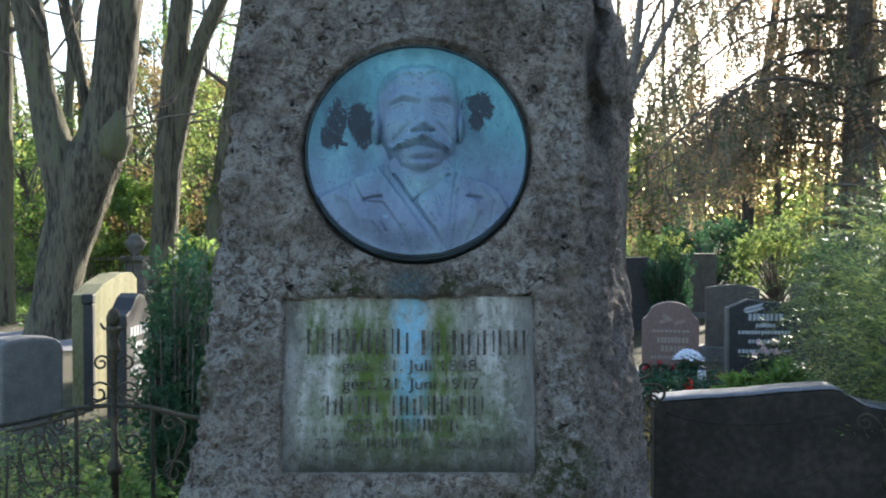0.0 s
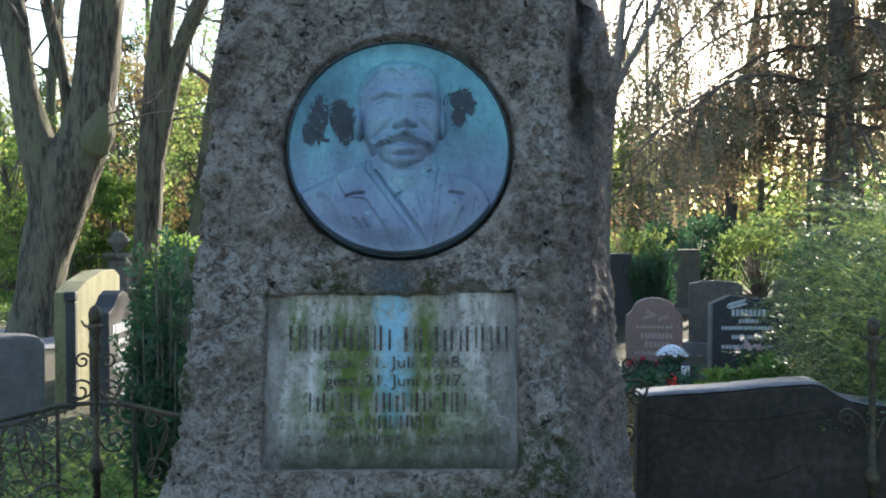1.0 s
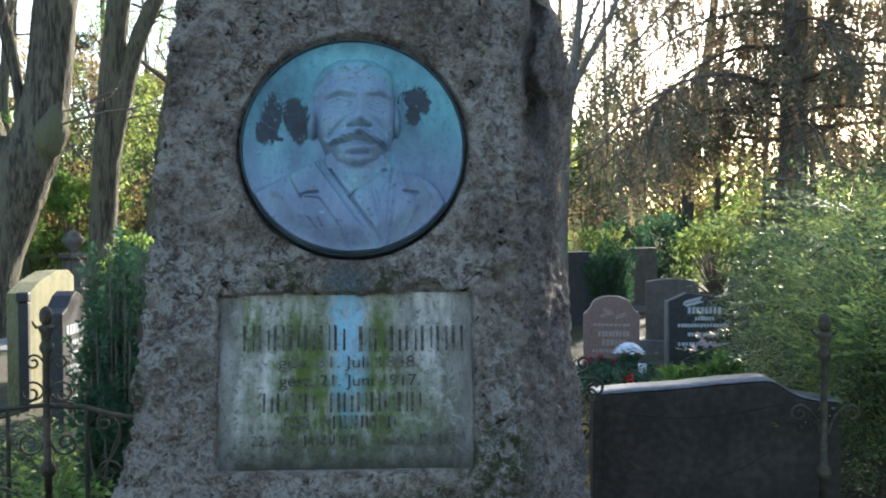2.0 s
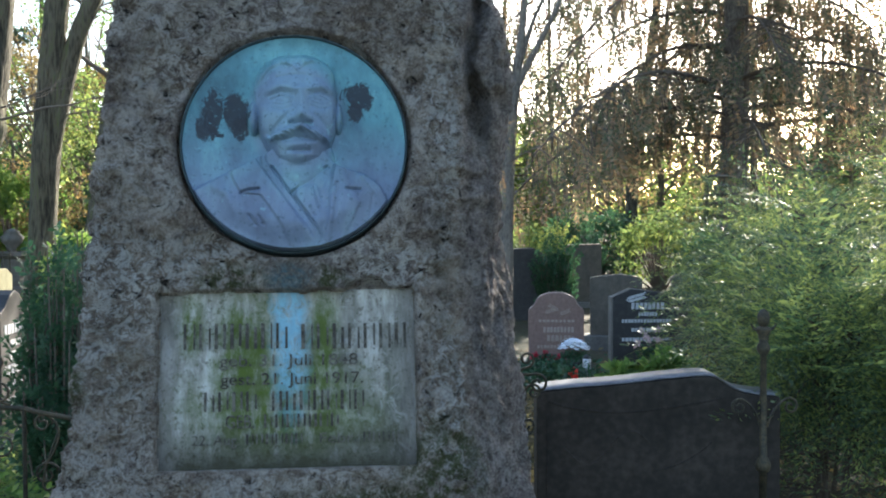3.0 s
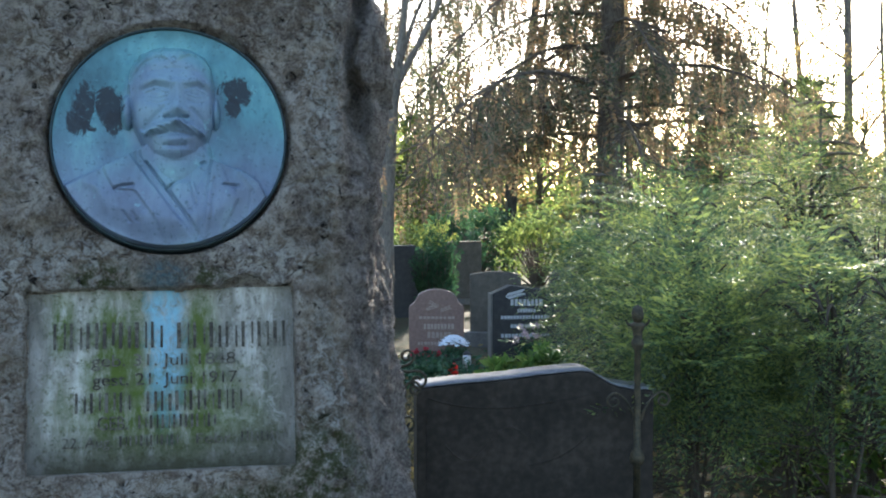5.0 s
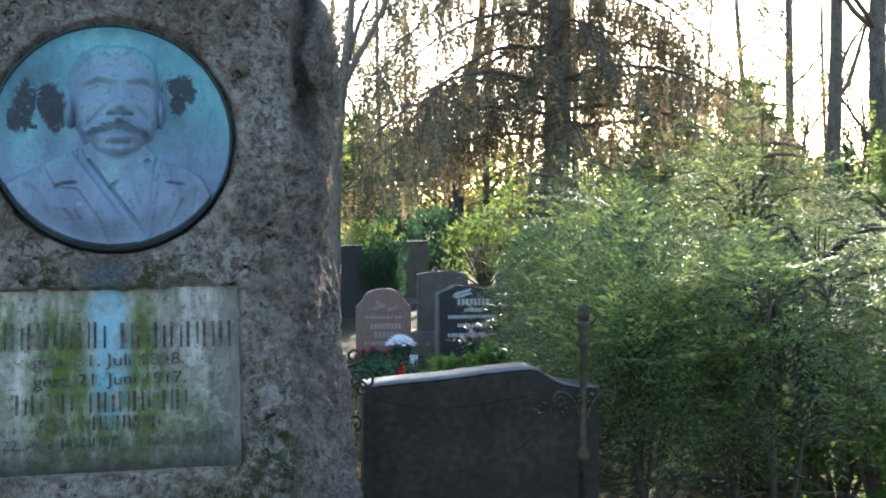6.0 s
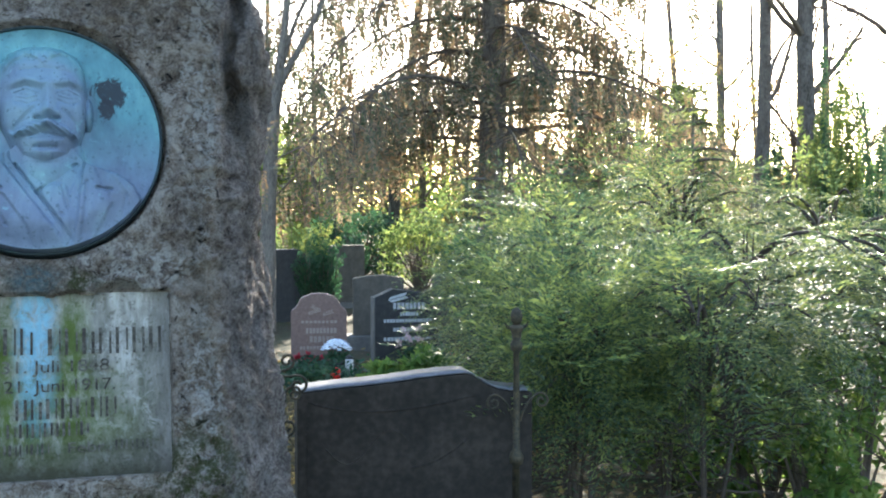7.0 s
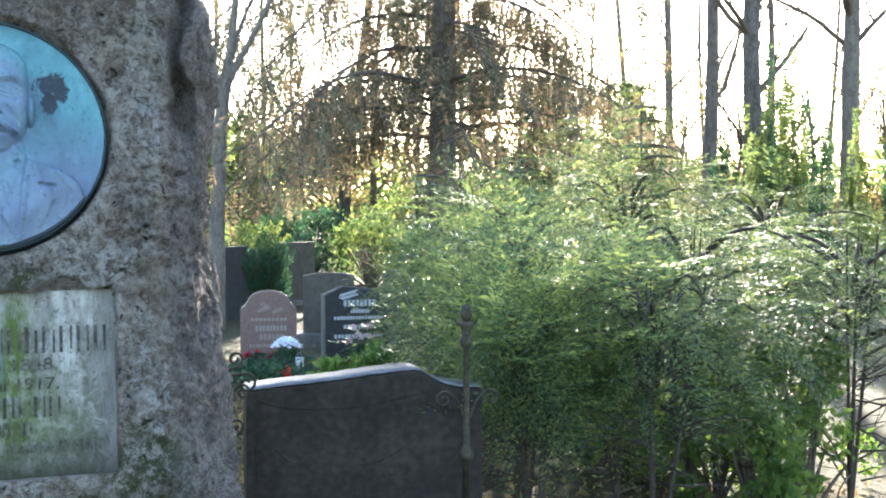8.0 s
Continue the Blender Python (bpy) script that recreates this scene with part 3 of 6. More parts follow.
def on_face(x, z, out=0.0):
    """A point on the monument's leaning front, out metres proud of it."""
    n = Vector((0, -1, LEAN_BACK)).normalized()
    return Vector((x, face_y(z), z)) + n * out


def bump2(x, z, cx, cz, rx, rz, h, p=2.0, turn=0.0):
    c, s = math.cos(radians(turn)), math.sin(radians(turn))
    u, w = (x - cx) * c + (z - cz) * s, -(x - cx) * s + (z - cz) * c
    q = 1 - np.abs(u / rx) ** p - np.abs(w / rz) ** p
    return h * np.sqrt(np.clip(q, 0, None))


def sstep(a, b, v):
    t = np.clip((v - a) / (b - a), 0, 1)
    return t * t * (3 - 2 * t)


def seg_dist(x, z, a, b):
    ax, az, bx, bz = *a, *b
    t = np.clip(((x - ax) * (bx - ax) + (z - az) * (bz - az)) / ((bx - ax) ** 2 + (bz - az) ** 2), 0, 1)
    return np.hypot(x - ax - t * (bx - ax), z - az - t * (bz - az))


def crease(x, z, pts, w, d):
    """A groove (d below 0) or ridge along a line of points."""
    q = np.min([seg_dist(x, z, a, b) for a, b in zip(pts, pts[1:])], axis=0)
    return d * np.exp(-(q / w) ** 2)


def drafted(*pts):
    """Points of the relief's drafting grid (400 wide, 380 high, its middle at 470, 252) in a disc of radius 1."""
    return [((a - 470) / 200, (252 - b) / 190) for a, b in pts]


def below_line(x, z, pts, soft=0.012):
    """1 under a line of drafted points that runs from left to right, 0 over it."""
    q = drafted(*pts)
    return sstep(-soft, soft, np.interp(x, [u for u, _ in q], [w for _, w in q]) - z)


def left_of(x, z, pts, soft=0.016):
    """1 on the left of a line of drafted points that runs downwards, 0 on its right."""
    q = drafted(*pts)[::-1]
    return sstep(-soft, soft, np.interp(z, [w for _, w in q], [u for u, _ in q]) - x)


def relief_height(x, z):
    """Height of a plain bust over the plate, in a disc of radius 1: a head with moustache over a coat with lapels."""
    def line(w, d, *pts):
        return crease(x, z, drafted(*pts), w, d)

    def lump(cx, cy, sx, sy, k):
        (u, w), = drafted((cx, cy))
        return k * np.exp(-((x - u) / (sx / 200)) ** 2 - ((z - w) / (sy / 190)) ** 2)
    # coat, waistcoat and shirt front
    body = below_line(x, z, [(262, 352), (290, 336), (340, 314), (372, 300), (400, 286), (430, 268), (520, 268), (548, 298), (596, 312), (622, 330), (634, 352), (640, 372), (650, 420), (690, 460)], 0.02)
    mid = np.clip(1 - ((x - 0.02) / 0.95) ** 2, 0, 1)
    h = body * (0.055 + 0.085 * mid)
    coat_l = left_of(x, z, [(398, 280), (412, 302), (440, 338), (470, 376), (500, 412), (516, 450)])
    coat_r = 1 - left_of(x, z, [(548, 290), (538, 312), (533, 350), (530, 390), (524, 420), (516, 450)])
    h += 0.026 * np.maximum(coat_l, coat_r) * body
    vest = np.maximum(left_of(x, z, [(420, 290), (464, 346), (492, 384), (522, 430)]), 1 - left_of(x, z, [(545, 290), (520, 340), (520, 384), (516, 430)])) * body
    h += 0.018 * vest
    lapel_l = left_of(x, z, [(412, 300), (470, 378), (516, 440)]) * (1 - left_of(x, z, [(356, 306), (366, 328), (377, 346), (412, 350), (448, 400), (470, 445)])) * body
    lapel_r = (1 - left_of(x, z, [(540, 306), (533, 350), (522, 430)])) * left_of(x, z, [(560, 312), (572, 340), (586, 362), (570, 394), (548, 440)]) * body
    h += 0.020 * np.maximum(lapel_l, lapel_r)
    tie = body * (1 - vest) * sstep(0.0, 0.06, drafted((0, 328))[0][1] - z) * left_of(x, z, [(508, 320), (512, 340), (522, 372), (524, 400)]) * (1 - left_of(x, z, [(470, 330), (474, 352), (500, 390), (512, 420)]))
    h += 0.022 * tie
    for w, d, pts in ((0.010, -0.045, ((377, 346), (390, 342), (408, 340))), (0.010, -0.04, ((562, 339), (586, 341))), (0.010, -0.03, ((464, 346), (500, 392), (520, 424))), (0.011, -0.035, ((430, 300), (464, 346))), (0.011, -0.035, ((464, 346), (500, 318), (528, 300))),
                      (0.012, -0.018, ((392, 384), (402, 400))), (0.012, -0.018, ((408, 386), (416, 400))), (0.014, -0.014, ((345, 352), (338, 400))), (0.016, -0.014, ((610, 350), (604, 385))), (0.02, 0.014, ((590, 318), (614, 345), (610, 380))), (0.014, -0.016, ((545, 330), (542, 380), (534, 430))),
                      (0.010, -0.02, ((505, 336), (514, 372))), (0.008, -0.02, ((504, 380), (506, 384))), (0.03, 0.012, ((330, 335), (352, 345), (365, 380)))):
        h += line(w, d, *pts) * body
    # neck, ears and the mass of the head
    h = np.maximum(h, bump2(x, z, 0.05, -0.20, 0.31, 0.36, 0.17))
    h = np.maximum(h, np.maximum(bump2(x, z, -0.365, 0.22, 0.06, 0.16, 0.15), bump2(x, z, 0.395, 0.22, 0.04, 0.15, 0.10)))
    zz = np.array([w for _, w in drafted(*((0, y) for y in (304, 296, 282, 262, 235, 200, 165, 135, 115, 103, 97)))])
    half = np.interp(z, zz, np.array([0, 32, 45, 58, 69, 74, 75, 70, 57, 36, 0]) / 200)
    cx = np.interp(z, zz, (np.array([478, 478, 478, 477, 475, 473, 472, 472, 473, 474, 475]) - 470) / 200)
    q = np.clip(1 - np.abs((x - cx) / np.maximum(half, 0.001)) ** 2.2, 0, None) * (half > 0.002)
    rise = np.interp(z, zz, [0.0, 0.17, 0.215, 0.235, 0.245, 0.25, 0.25, 0.235, 0.20, 0.13, 0.0])
    head = rise * q ** 0.42
    h = np.maximum(h, head)
    on = sstep(0.06, 0.16, head)
    # plain features
    brow = line(0.034, 0.020, (424, 173), (446, 163), (474, 170)) + line(0.034, 0.020, (500, 168), (522, 162), (544, 172))
    eye = lump(449, 184, 22, 12, -0.046) + lump(517, 182, 20, 12, -0.046) + lump(449, 186, 14, 6, 0.034) + lump(516, 184, 13, 6, 0.034)
    lids = line(0.009, 0.016, (430, 184), (448, 178), (468, 186)) + line(0.009, 0.016, (500, 184), (516, 177), (534, 184)) + line(0.009, 0.012, (434, 192), (450, 195), (466, 190)) + line(0.009, 0.012, (502, 189), (518, 192), (532, 188))
    bags = line(0.012, -0.012, (432, 200), (450, 206), (466, 200)) + line(0.012, -0.012, (500, 198), (518, 203), (532, 197))
    nose = line(0.042, 0.045, (484, 172), (485, 200), (484, 216)) + lump(483, 217, 13, 10, 0.045) + lump(466, 221, 8, 7, 0.028) + lump(500, 220, 8, 7, 0.028) + line(0.012, -0.03, (464, 229), (483, 231), (501, 228))
    folds = line(0.022, -0.018, (460, 214), (442, 232), (428, 246)) + line(0.022, -0.018, (508, 214), (526, 232), (540, 246)) + lump(436, 214, 18, 14, 0.016) + lump(530, 212, 14, 14, 0.016)
    must = line(0.034, 0.052, (482, 238), (458, 244), (438, 253)) + line(0.034, 0.052, (482, 238), (508, 246), (528, 256)) + line(0.018, 0.040, (442, 252), (428, 256), (420, 250)) + line(0.018, 0.040, (524, 255), (540, 262), (550, 260))
    comb = 0.006 * np.sin((x * 0.6 + z) * 150 + 18 * np.abs(x - 0.06)) * np.clip(must / 0.05, 0, 1)
    mouth = line(0.014, -0.016, (452, 258), (478, 253), (506, 258)) + lump(479, 266, 20, 6, 0.022) + line(0.014, -0.018, (460, 275), (478, 277), (496, 275)) + lump(478, 287, 20, 9, 0.026)
    temple = lump(412, 170, 14, 26, -0.014) + lump(545, 168, 10, 26, -0.014) + line(0.016, -0.008, (440, 148), (478, 144), (520, 148))
    h += (brow + eye + lids + bags + nose + folds + must + comb + mouth + temple) * on
    hairline = np.maximum(1 - below_line(x, z, [(385, 190), (404, 158), (424, 134), (448, 122), (466, 128), (478, 138), (488, 126), (510, 116), (532, 130), (546, 156), (556, 190)], 0.02), 0)
    strands = fbm(np.stack([x * 11 + 3 * z, z * 3 - 2 * x, 0 * x], -1), 3.0, 3, 91)
    h += hairline * sstep(0.01, 0.06, head) * (0.020 + 0.014 * strands)
    h += line(0.02, 0.012, (402, 168), (398, 200)) * (1 + strands)
    return h + 0.0025 * fbm(np.stack([x * 3, z * 3, 0 * x], -1), 6.0, 3, 92)


def build_medallion():
    root = thing("bronze_medallion", "round verdigris bronze relief medallion with dark rim set in stone", "medallion")
    nr, na = 180, 360
    rr = np.linspace(0, 1, nr) ** 0.75
    aa = np.linspace(0, 2 * np.pi, na, endpoint=False)
    R, A = np.meshgrid(rr, aa, indexing="ij")
    x, z = (R * np.cos(A)).ravel(), (R * np.sin(A)).ravel()
    h = relief_height(x, z)
    h = h * (0.6 + 0.4 * sstep(0.0, 0.25, 1 - np.hypot(x, z))) * np.clip((1 - np.hypot(x, z)) / 0.02, 0, 1)
    c = math.cos(math.atan(LEAN_BACK))
    n = np.array([0, -1, LEAN_BACK]) * c
    u = np.array([0, LEAN_BACK, 1]) * c
    o = np.array(on_face(MED_X, MED_Z, 0.004))
    P = o + MED_R * 0.965 * (x[:, None] * np.array([1, 0, 0]) + z[:, None] * u + h[:, None] * n)
    i, j = np.meshgrid(np.arange(nr - 1), np.arange(na), indexing="ij")
    f = np.stack([i * na + j, i * na + (j + 1) % na, (i + 1) * na + (j + 1) % na, (i + 1) * na + j], -1).reshape(-1, 4)
    part("relief", fast_mesh("relief", P, f), M_BRONZE, root)
    prof = [(0.962, -0.02), (0.963, 0.004), (0.974, 0.009), (0.984, 0.006), (0.990, -0.01), (0.990, -0.06)]
    rings = []
    for r, out in prof:
        rings.append(o + MED_R * (r * np.cos(aa)[:, None] * np.array([1, 0, 0]) + r * np.sin(aa)[:, None] * u) + out * n)
    Q = np.concatenate(rings)
    i, j = np.meshgrid(np.arange(len(prof) - 1), np.arange(na), indexing="ij")
    f = np.stack([i * na + j, i * na + (j + 1) % na, (i + 1) * na + (j + 1) % na, (i + 1) * na + j], -1).reshape(-1, 4)
    part("rim", fast_mesh("rim", Q, f), M_RIM, root)


build_medallion()



# ---- inscription panel and lettering ----
def face_matrix(x, z, out):
    """A frame on the leaning front: local x to the right, local y up the stone, local z out of it."""
    p = on_face(x, z, out)
    n = Vector((0, -1, LEAN_BACK)).normalized()
    u = Vector((0, LEAN_BACK, 1)).normalized()
    return Matrix(((1, u.x, n.x, p.x), (0, u.y, n.y, p.y), (0, u.z, n.z, p.z), (0, 0, 0, 1)))


def build_panel():
    nx, nz = 150, 110
    X, Z = np.meshgrid(np.linspace(PL[0] - 0.006, PL[1] + 0.006, nx), np.linspace(PL[2] - 0.006, PL[3] + 0.004, nz), indexing="ij")
    x, z = X.ravel(), Z.ravel()
    c = math.cos(math.atan(LEAN_BACK))
    P = np.stack([x, face_y(z), z], -1)
    P = P + (-0.036 + 0.0012 * fbm(P, 14, 3, 55))[:, None] * np.array([0, -c, LEAN_BACK * c])
    i, j = np.meshgrid(np.arange(nx - 1), np.arange(nz - 1), indexing="ij")
    f = np.stack([i * nz + j, (i + 1) * nz + j, (i + 1) * nz + j + 1, i * nz + j + 1], -1).reshape(-1, 4)
    return part("inscription_panel", fast_mesh("panel", P, f), M_PLATE, monument, "stone panel stained green and blue by bronze run-off")


panel = build_panel()
LETTER_OUT = -0.0328


def lettering(words, x0, x1, z, height):
    """A line of writing from x0 to x1 with its feet at z."""
    cu = bpy.data.curves.new("line", "FONT")
    cu.body, cu.size, cu.extrude = words, 1.0, 0.004
    ob = bpy.data.objects.new("line", cu)
    scene.collection.objects.link(ob)
    bpy.context.view_layer.update()
    me = bpy.data.meshes.new_from_object(ob.evaluated_get(bpy.context.evaluated_depsgraph_get()))
    bpy.data.objects.remove(ob)
    xs = [v.co.x for v in me.vertices]
    k = (x1 - x0) / (max(xs) - min(xs))
    me.transform(face_matrix(x0, z, LETTER_OUT) @ Matrix.Diagonal((k, height / 0.7, 0.3, 1)) @ Matrix.Translation((-min(xs), 0, 0)))
    return part("lettering", me, M_LETTER, panel, kind="stuff")


def name_bars(x0, x1, z, height, letters, seed):
    """Plain upright bars where a worn name stands: a broad and a thin stroke in place of each letter."""
    rng = random.Random(seed)
    w = (x1 - x0) / letters
    m = face_matrix(0, z, LETTER_OUT)
    for i in range(letters):
        a = x0 + (i + 0.08) * w
        bm = bmesh.new()
        box(bm, a, a + w * rng.uniform(0.16, 0.24), 0, height, -0.001, 0.0012)
        box(bm, a + w * rng.uniform(0.52, 0.66), a + w * 0.74, height * rng.choice((0, 0, 0.12)), height * rng.choice((1, 1, 0.85)), -0.001, 0.0012)
        bmesh.ops.transform(bm, matrix=m, verts=bm.verts)
        part("letter_bar", bm, M_LETTER, panel)


name_bars(-0.362, -0.085, 1.197, 0.066, 7, 1)
name_bars(-0.060, 0.225, 1.194, 0.066, 7, 2)
lettering("geb. 31. Juli 1848.", -0.267, 0.100, 1.153, 0.030)
lettering("gest. 21. Juni 1917.", -0.264, 0.103, 1.106, 0.030)
name_bars(-0.308, -0.165, 1.040, 0.050, 4, 3)
name_bars(-0.135, 0.112, 1.040, 0.050, 7, 4)
lettering("GEB.", -0.250, -0.178, 0.998, 0.034)
name_bars(-0.155, 0.045, 0.998, 0.034, 7, 5)
lettering("22. Aug.", -0.335, -0.215, 0.957, 0.026)
name_bars(-0.20, -0.05, 0.957, 0.026, 6, 6)
lettering("Febr.", -0.010, 0.085, 0.957, 0.026)
name_bars(0.10, 0.20, 0.957, 0.026, 4, 7)


# ---- gravestones ----
def arc(x0, x1, z0, rise, n=14):
    """Points of an arch from (x0, z0) to (x1, z0)."""
    return [(x0 + (x1 - x0) * i / n, z0 + rise * math.sqrt(max(0, 1 - (2 * i / n - 1) ** 2))) for i in range(n + 1)]


def headstone(outline, depth, material, label, at, turn=0.0, plinth=None, bevel=0.008):
    root = thing("headstone", label, "gravestone", at=at, turn=turn)
    part("slab", slab(outline, depth, bevel), material, root)
    if plinth:
        w, d, h, bmat = plinth
        part("plinth", box(bmesh.new(), -w / 2, w / 2, depth / 2 - d / 2, depth / 2 + d / 2, -0.15, h, 0.01), bmat, root)
    return root


def bars(root, material, rows, name="inscription", y=0.0, seed=3):
    """Plain bars on a slab's front, a part for each line: rows of (x0, x1, z, height, pieces)."""
    rng = random.Random(seed)
    for x0, x1, z, h, k in rows:
        bm = bmesh.new()
        w = (x1 - x0) / k
        for i in range(k):
            a = x0 + i * w
            box(bm, a + 0.08 * w, a + w * rng.uniform(0.72, 0.92), y - 0.004, y + 0.002, z, z + h)
        part(name, bm, material, root, kind="stuff")


def leaf_ornament(root, material, x, z, size, turn, n=5, name="leaf_ornament"):
    """A small carved leaf sprig on a slab's front."""
    bm = bmesh.new()
    c, s = math.cos(radians(turn)), math.sin(radians(turn))

    def at(u, w):
        return (x + u * c - w * s, -0.004, z + u * s + w * c)
    for i in range(n):
        b = size * i / n
        for sgn in (-1, 1):
            q = [(b, 0), (b + size * 0.16, sgn * size * 0.16), (b + size * 0.34, sgn * size * 0.17), (b + size * 0.2, sgn * size * 0.04)]
            vs = [bm.verts.new(at(*p)) for p in q]
            bm.faces.new(vs)
    r = bmesh.ops.extrude_face_region(bm, geom=bm.faces[:])
    bmesh.ops.translate(bm, verts=[v for v in r["geom"] if isinstance(v, bmesh.types.BMVert)], vec=(0, 0.006, 0))
    part(name, bm, material, root)


# black headstone with a swept top, seen from behind
def build_black_headstone():
    root = thing("black_headstone", "black granite headstone with swept polished top edge, plain weathered back", "gravestone", at=(0.742, 3.945, 0), turn=-7)
    def crest(x):
        return float(np.interp(x, (0, 0.018, 0.141, 0.242, 0.344, 0.446, 0.548, 0.60, 0.63, 0.66, 0.691, 0.733, 0.794, 0.87), (0.899, 0.903, 0.916, 0.923, 0.932, 0.945, 0.954, 0.957, 0.953, 0.936, 0.915, 0.897, 0.888, 0.884)))
    xs = [0.86 * i / 60 for i in range(61)]
    back = slab([(0, -0.15)] + [(x, crest(x) - 0.004) for x in xs] + [(0.86, -0.15)], 0.19, 0.004)
    part("slab", back, M_BLACK, root)
    # polished top face
    bm = bmesh.new()
    for x, x2 in zip(xs, xs[1:]):
        vs = [bm.verts.new(p) for p in ((x, 0.003, crest(x)), (x2, 0.003, crest(x2)), (x2, 0.187, crest(x2)), (x, 0.187, crest(x)))]
        bm.faces.new(vs)
    bmesh.ops.remove_doubles(bm, verts=bm.verts, dist=0.0005)
    r = bmesh.ops.extrude_face_region(bm, geom=bm.faces[:])
    bmesh.ops.translate(bm, verts=[v for v in r["geom"] if isinstance(v, bmesh.types.BMVert)], vec=(0, 0, 0.003))
    part("top_edge", bm, M_BLACKTOP, root, "polished top edge reflecting the sky", soft=True)
    # incised border and a carved tendril
    bm = bmesh.new()
    box(bm, 0.035, 0.043, -0.003, 0.002, -0.1, 0.82)
    part("border_line", bm, M_BLACK, root)
    lines = [[(0.04 + 0.62 * u, -0.001, 0.868 - 0.045 * math.sin(math.pi * u ** 0.8) + 0.01 * u) for u in np.linspace(0, 1, 20)],
             [(0.10 + 0.3 * u, -0.001, 0.70 - 0.06 * math.sin(u * 6)) for u in np.linspace(0, 1, 16)],
             [(0.40 + 0.22 * u, -0.001, 0.62 + 0.10 * u * u) for u in np.linspace(0, 1, 12)]]
    for l in lines:
        part("carved_tendril", tubes("tendril", [(l, [0.0028] * len(l), 6)]), M_BLACK, root)
    return root


build_black_headstone()

red = headstone([(-0.233, -0.1), (-0.233, 0.44), (-0.222, 0.462), (-0.205, 0.472), (-0.188, 0.49)] + arc(-0.18, 0.18, 0.50, 0.10) + [(0.188, 0.49), (0.205, 0.472), (0.222, 0.462), (0.233, 0.44), (0.233, -0.1)],
                0.12, M_RED, "reddish granite headstone with stepped arched top and engraved ornament", (1.88, 9.30, 0.25), -11, (0.6, 0.3, 0.03, M_GREY))
bars(red, M_REDINK, [(-0.15, 0.16, 0.35, 0.022, 9), (-0.11, 0.15, 0.265, 0.045, 9), (-0.08, 0.13, 0.19, 0.05, 6), (-0.16, 0.17, 0.13, 0.028, 12)])
for k, (x, z, t) in enumerate(((-0.09, 0.43, 20), (0.02, 0.45, 150), (0.03, 0.42, 20))):
    leaf_ornament(red, M_REDINK, x, z, 0.09, t, 4)
dark = headstone([(-0.27, -0.1), (-0.27, 0.56), (-0.12, 0.625), (0.24, 0.58), (0.27, 0.57), (0.27, -0.1)], 0.14, M_DARKG,
                 "dark polished granite headstone with pale inscription and leaf ornament", (2.595, 9.12, 0.26), -3)
part("edge_strip", box(bmesh.new(), -0.285, -0.271, 0.0, 0.14, -0.1, 0.56, 0.003), M_GREY, dark, "rough grey edge of the slab")
bars(dark, M_WHITEINK, [(-0.12, 0.16, 0.455, 0.055, 8), (-0.06, 0.10, 0.40, 0.03, 7), (-0.20, 0.22, 0.345, 0.028, 16), (-0.12, 0.12, 0.27, 0.03, 8), (-0.2, 0.22, 0.19, 0.03, 14)])
leaf_ornament(dark, M_WHITEINK, -0.16, 0.53, 0.15, 15, 6)
headstone([(-0.24, -0.1), (-0.24, 0.56)] + [(-0.24 + 0.48 * i / 8, 0.585 + 0.03 * math.sin(math.pi * i / 8)) for i in range(9)] + [(0.24, -0.1)], 0.14, M_BROWN,
          "grey-brown granite headstone with sunlit side edge", (2.64, 10.27, 0.32), -12, (0.62, 0.3, 0.05, M_GREY))
headstone([(-0.30, -0.1), (-0.30, 0.70), (-0.20, 0.79), (0.20, 0.80), (0.30, 0.74), (0.30, -0.1)], 0.2, M_DARKG, "dark headstone with chamfered shoulders beside a juniper", (2.12, 12.8, 0.30), -6)
headstone([(-0.23, -0.1), (-0.23, 0.79), (0.23, 0.80), (0.23, -0.1)], 0.16, M_BROWN, "tall plain dark grey headstone with level top", (3.20, 14.14, 0.30), -10, (0.6, 0.3, 0.06, M_GREY))
headstone([(-0.35, -0.1), (-0.35, 0.62), (0.35, 0.66), (0.35, -0.1)], 0.25, M_GREY, "broad low grey headstone far behind a hedge", (4.2, 19.0, 0.45), -10)
headstone([(-0.30, -0.1), (-0.30, 0.62), (0.30, 0.74), (0.30, -0.1)], 0.30, M_BLACKTOP, "dark polished slant-topped headstone glinting in the sun", (4.55, 11.1, 0.25), -20)
headstone([(-0.28, -0.1), (-0.28, 0.70)] + arc(-0.27, 0.27, 0.70, 0.06) + [(0.28, 0.70), (0.28, -0.1)], 0.16, M_BROWN, "brown granite headstone half hidden by hemlock sprays", (3.35, 9.9, 0.22), -14)
headstone([(-0.30, -0.1), (-0.30, 0.75), (0.30, 0.75), (0.30, -0.1)], 0.2, M_GREY, "grey block headstone seen between twigs", (5.6, 14.0, 0.28), -20)

# the row on the other side, ends towards the camera
headstone([(-0.19, -0.1), (-0.19, 0.62), (-0.175, 0.66)] + [(-0.14 + 0.28 * i / 8, 0.685 + 0.015 * math.sin(math.pi * i / 8)) for i in range(9)] + [(0.175, 0.66), (0.19, 0.62), (0.19, -0.1)], 0.20, M_GREY,
          "thick grey granite headstone with rounded top edges", (-2.50, 6.85, 0.12), 38, bevel=0.02)
sand = headstone([(-0.75, -0.1), (-0.75, 0.80), (-0.45, 0.86), (0.1, 0.91), (0.55, 0.90), (0.75, 0.84), (0.75, -0.1)], 0.16, M_SAND, "long pale limestone slab headstone, sunlit face streaked with green", (-2.53, 8.75, 0.20), 94)
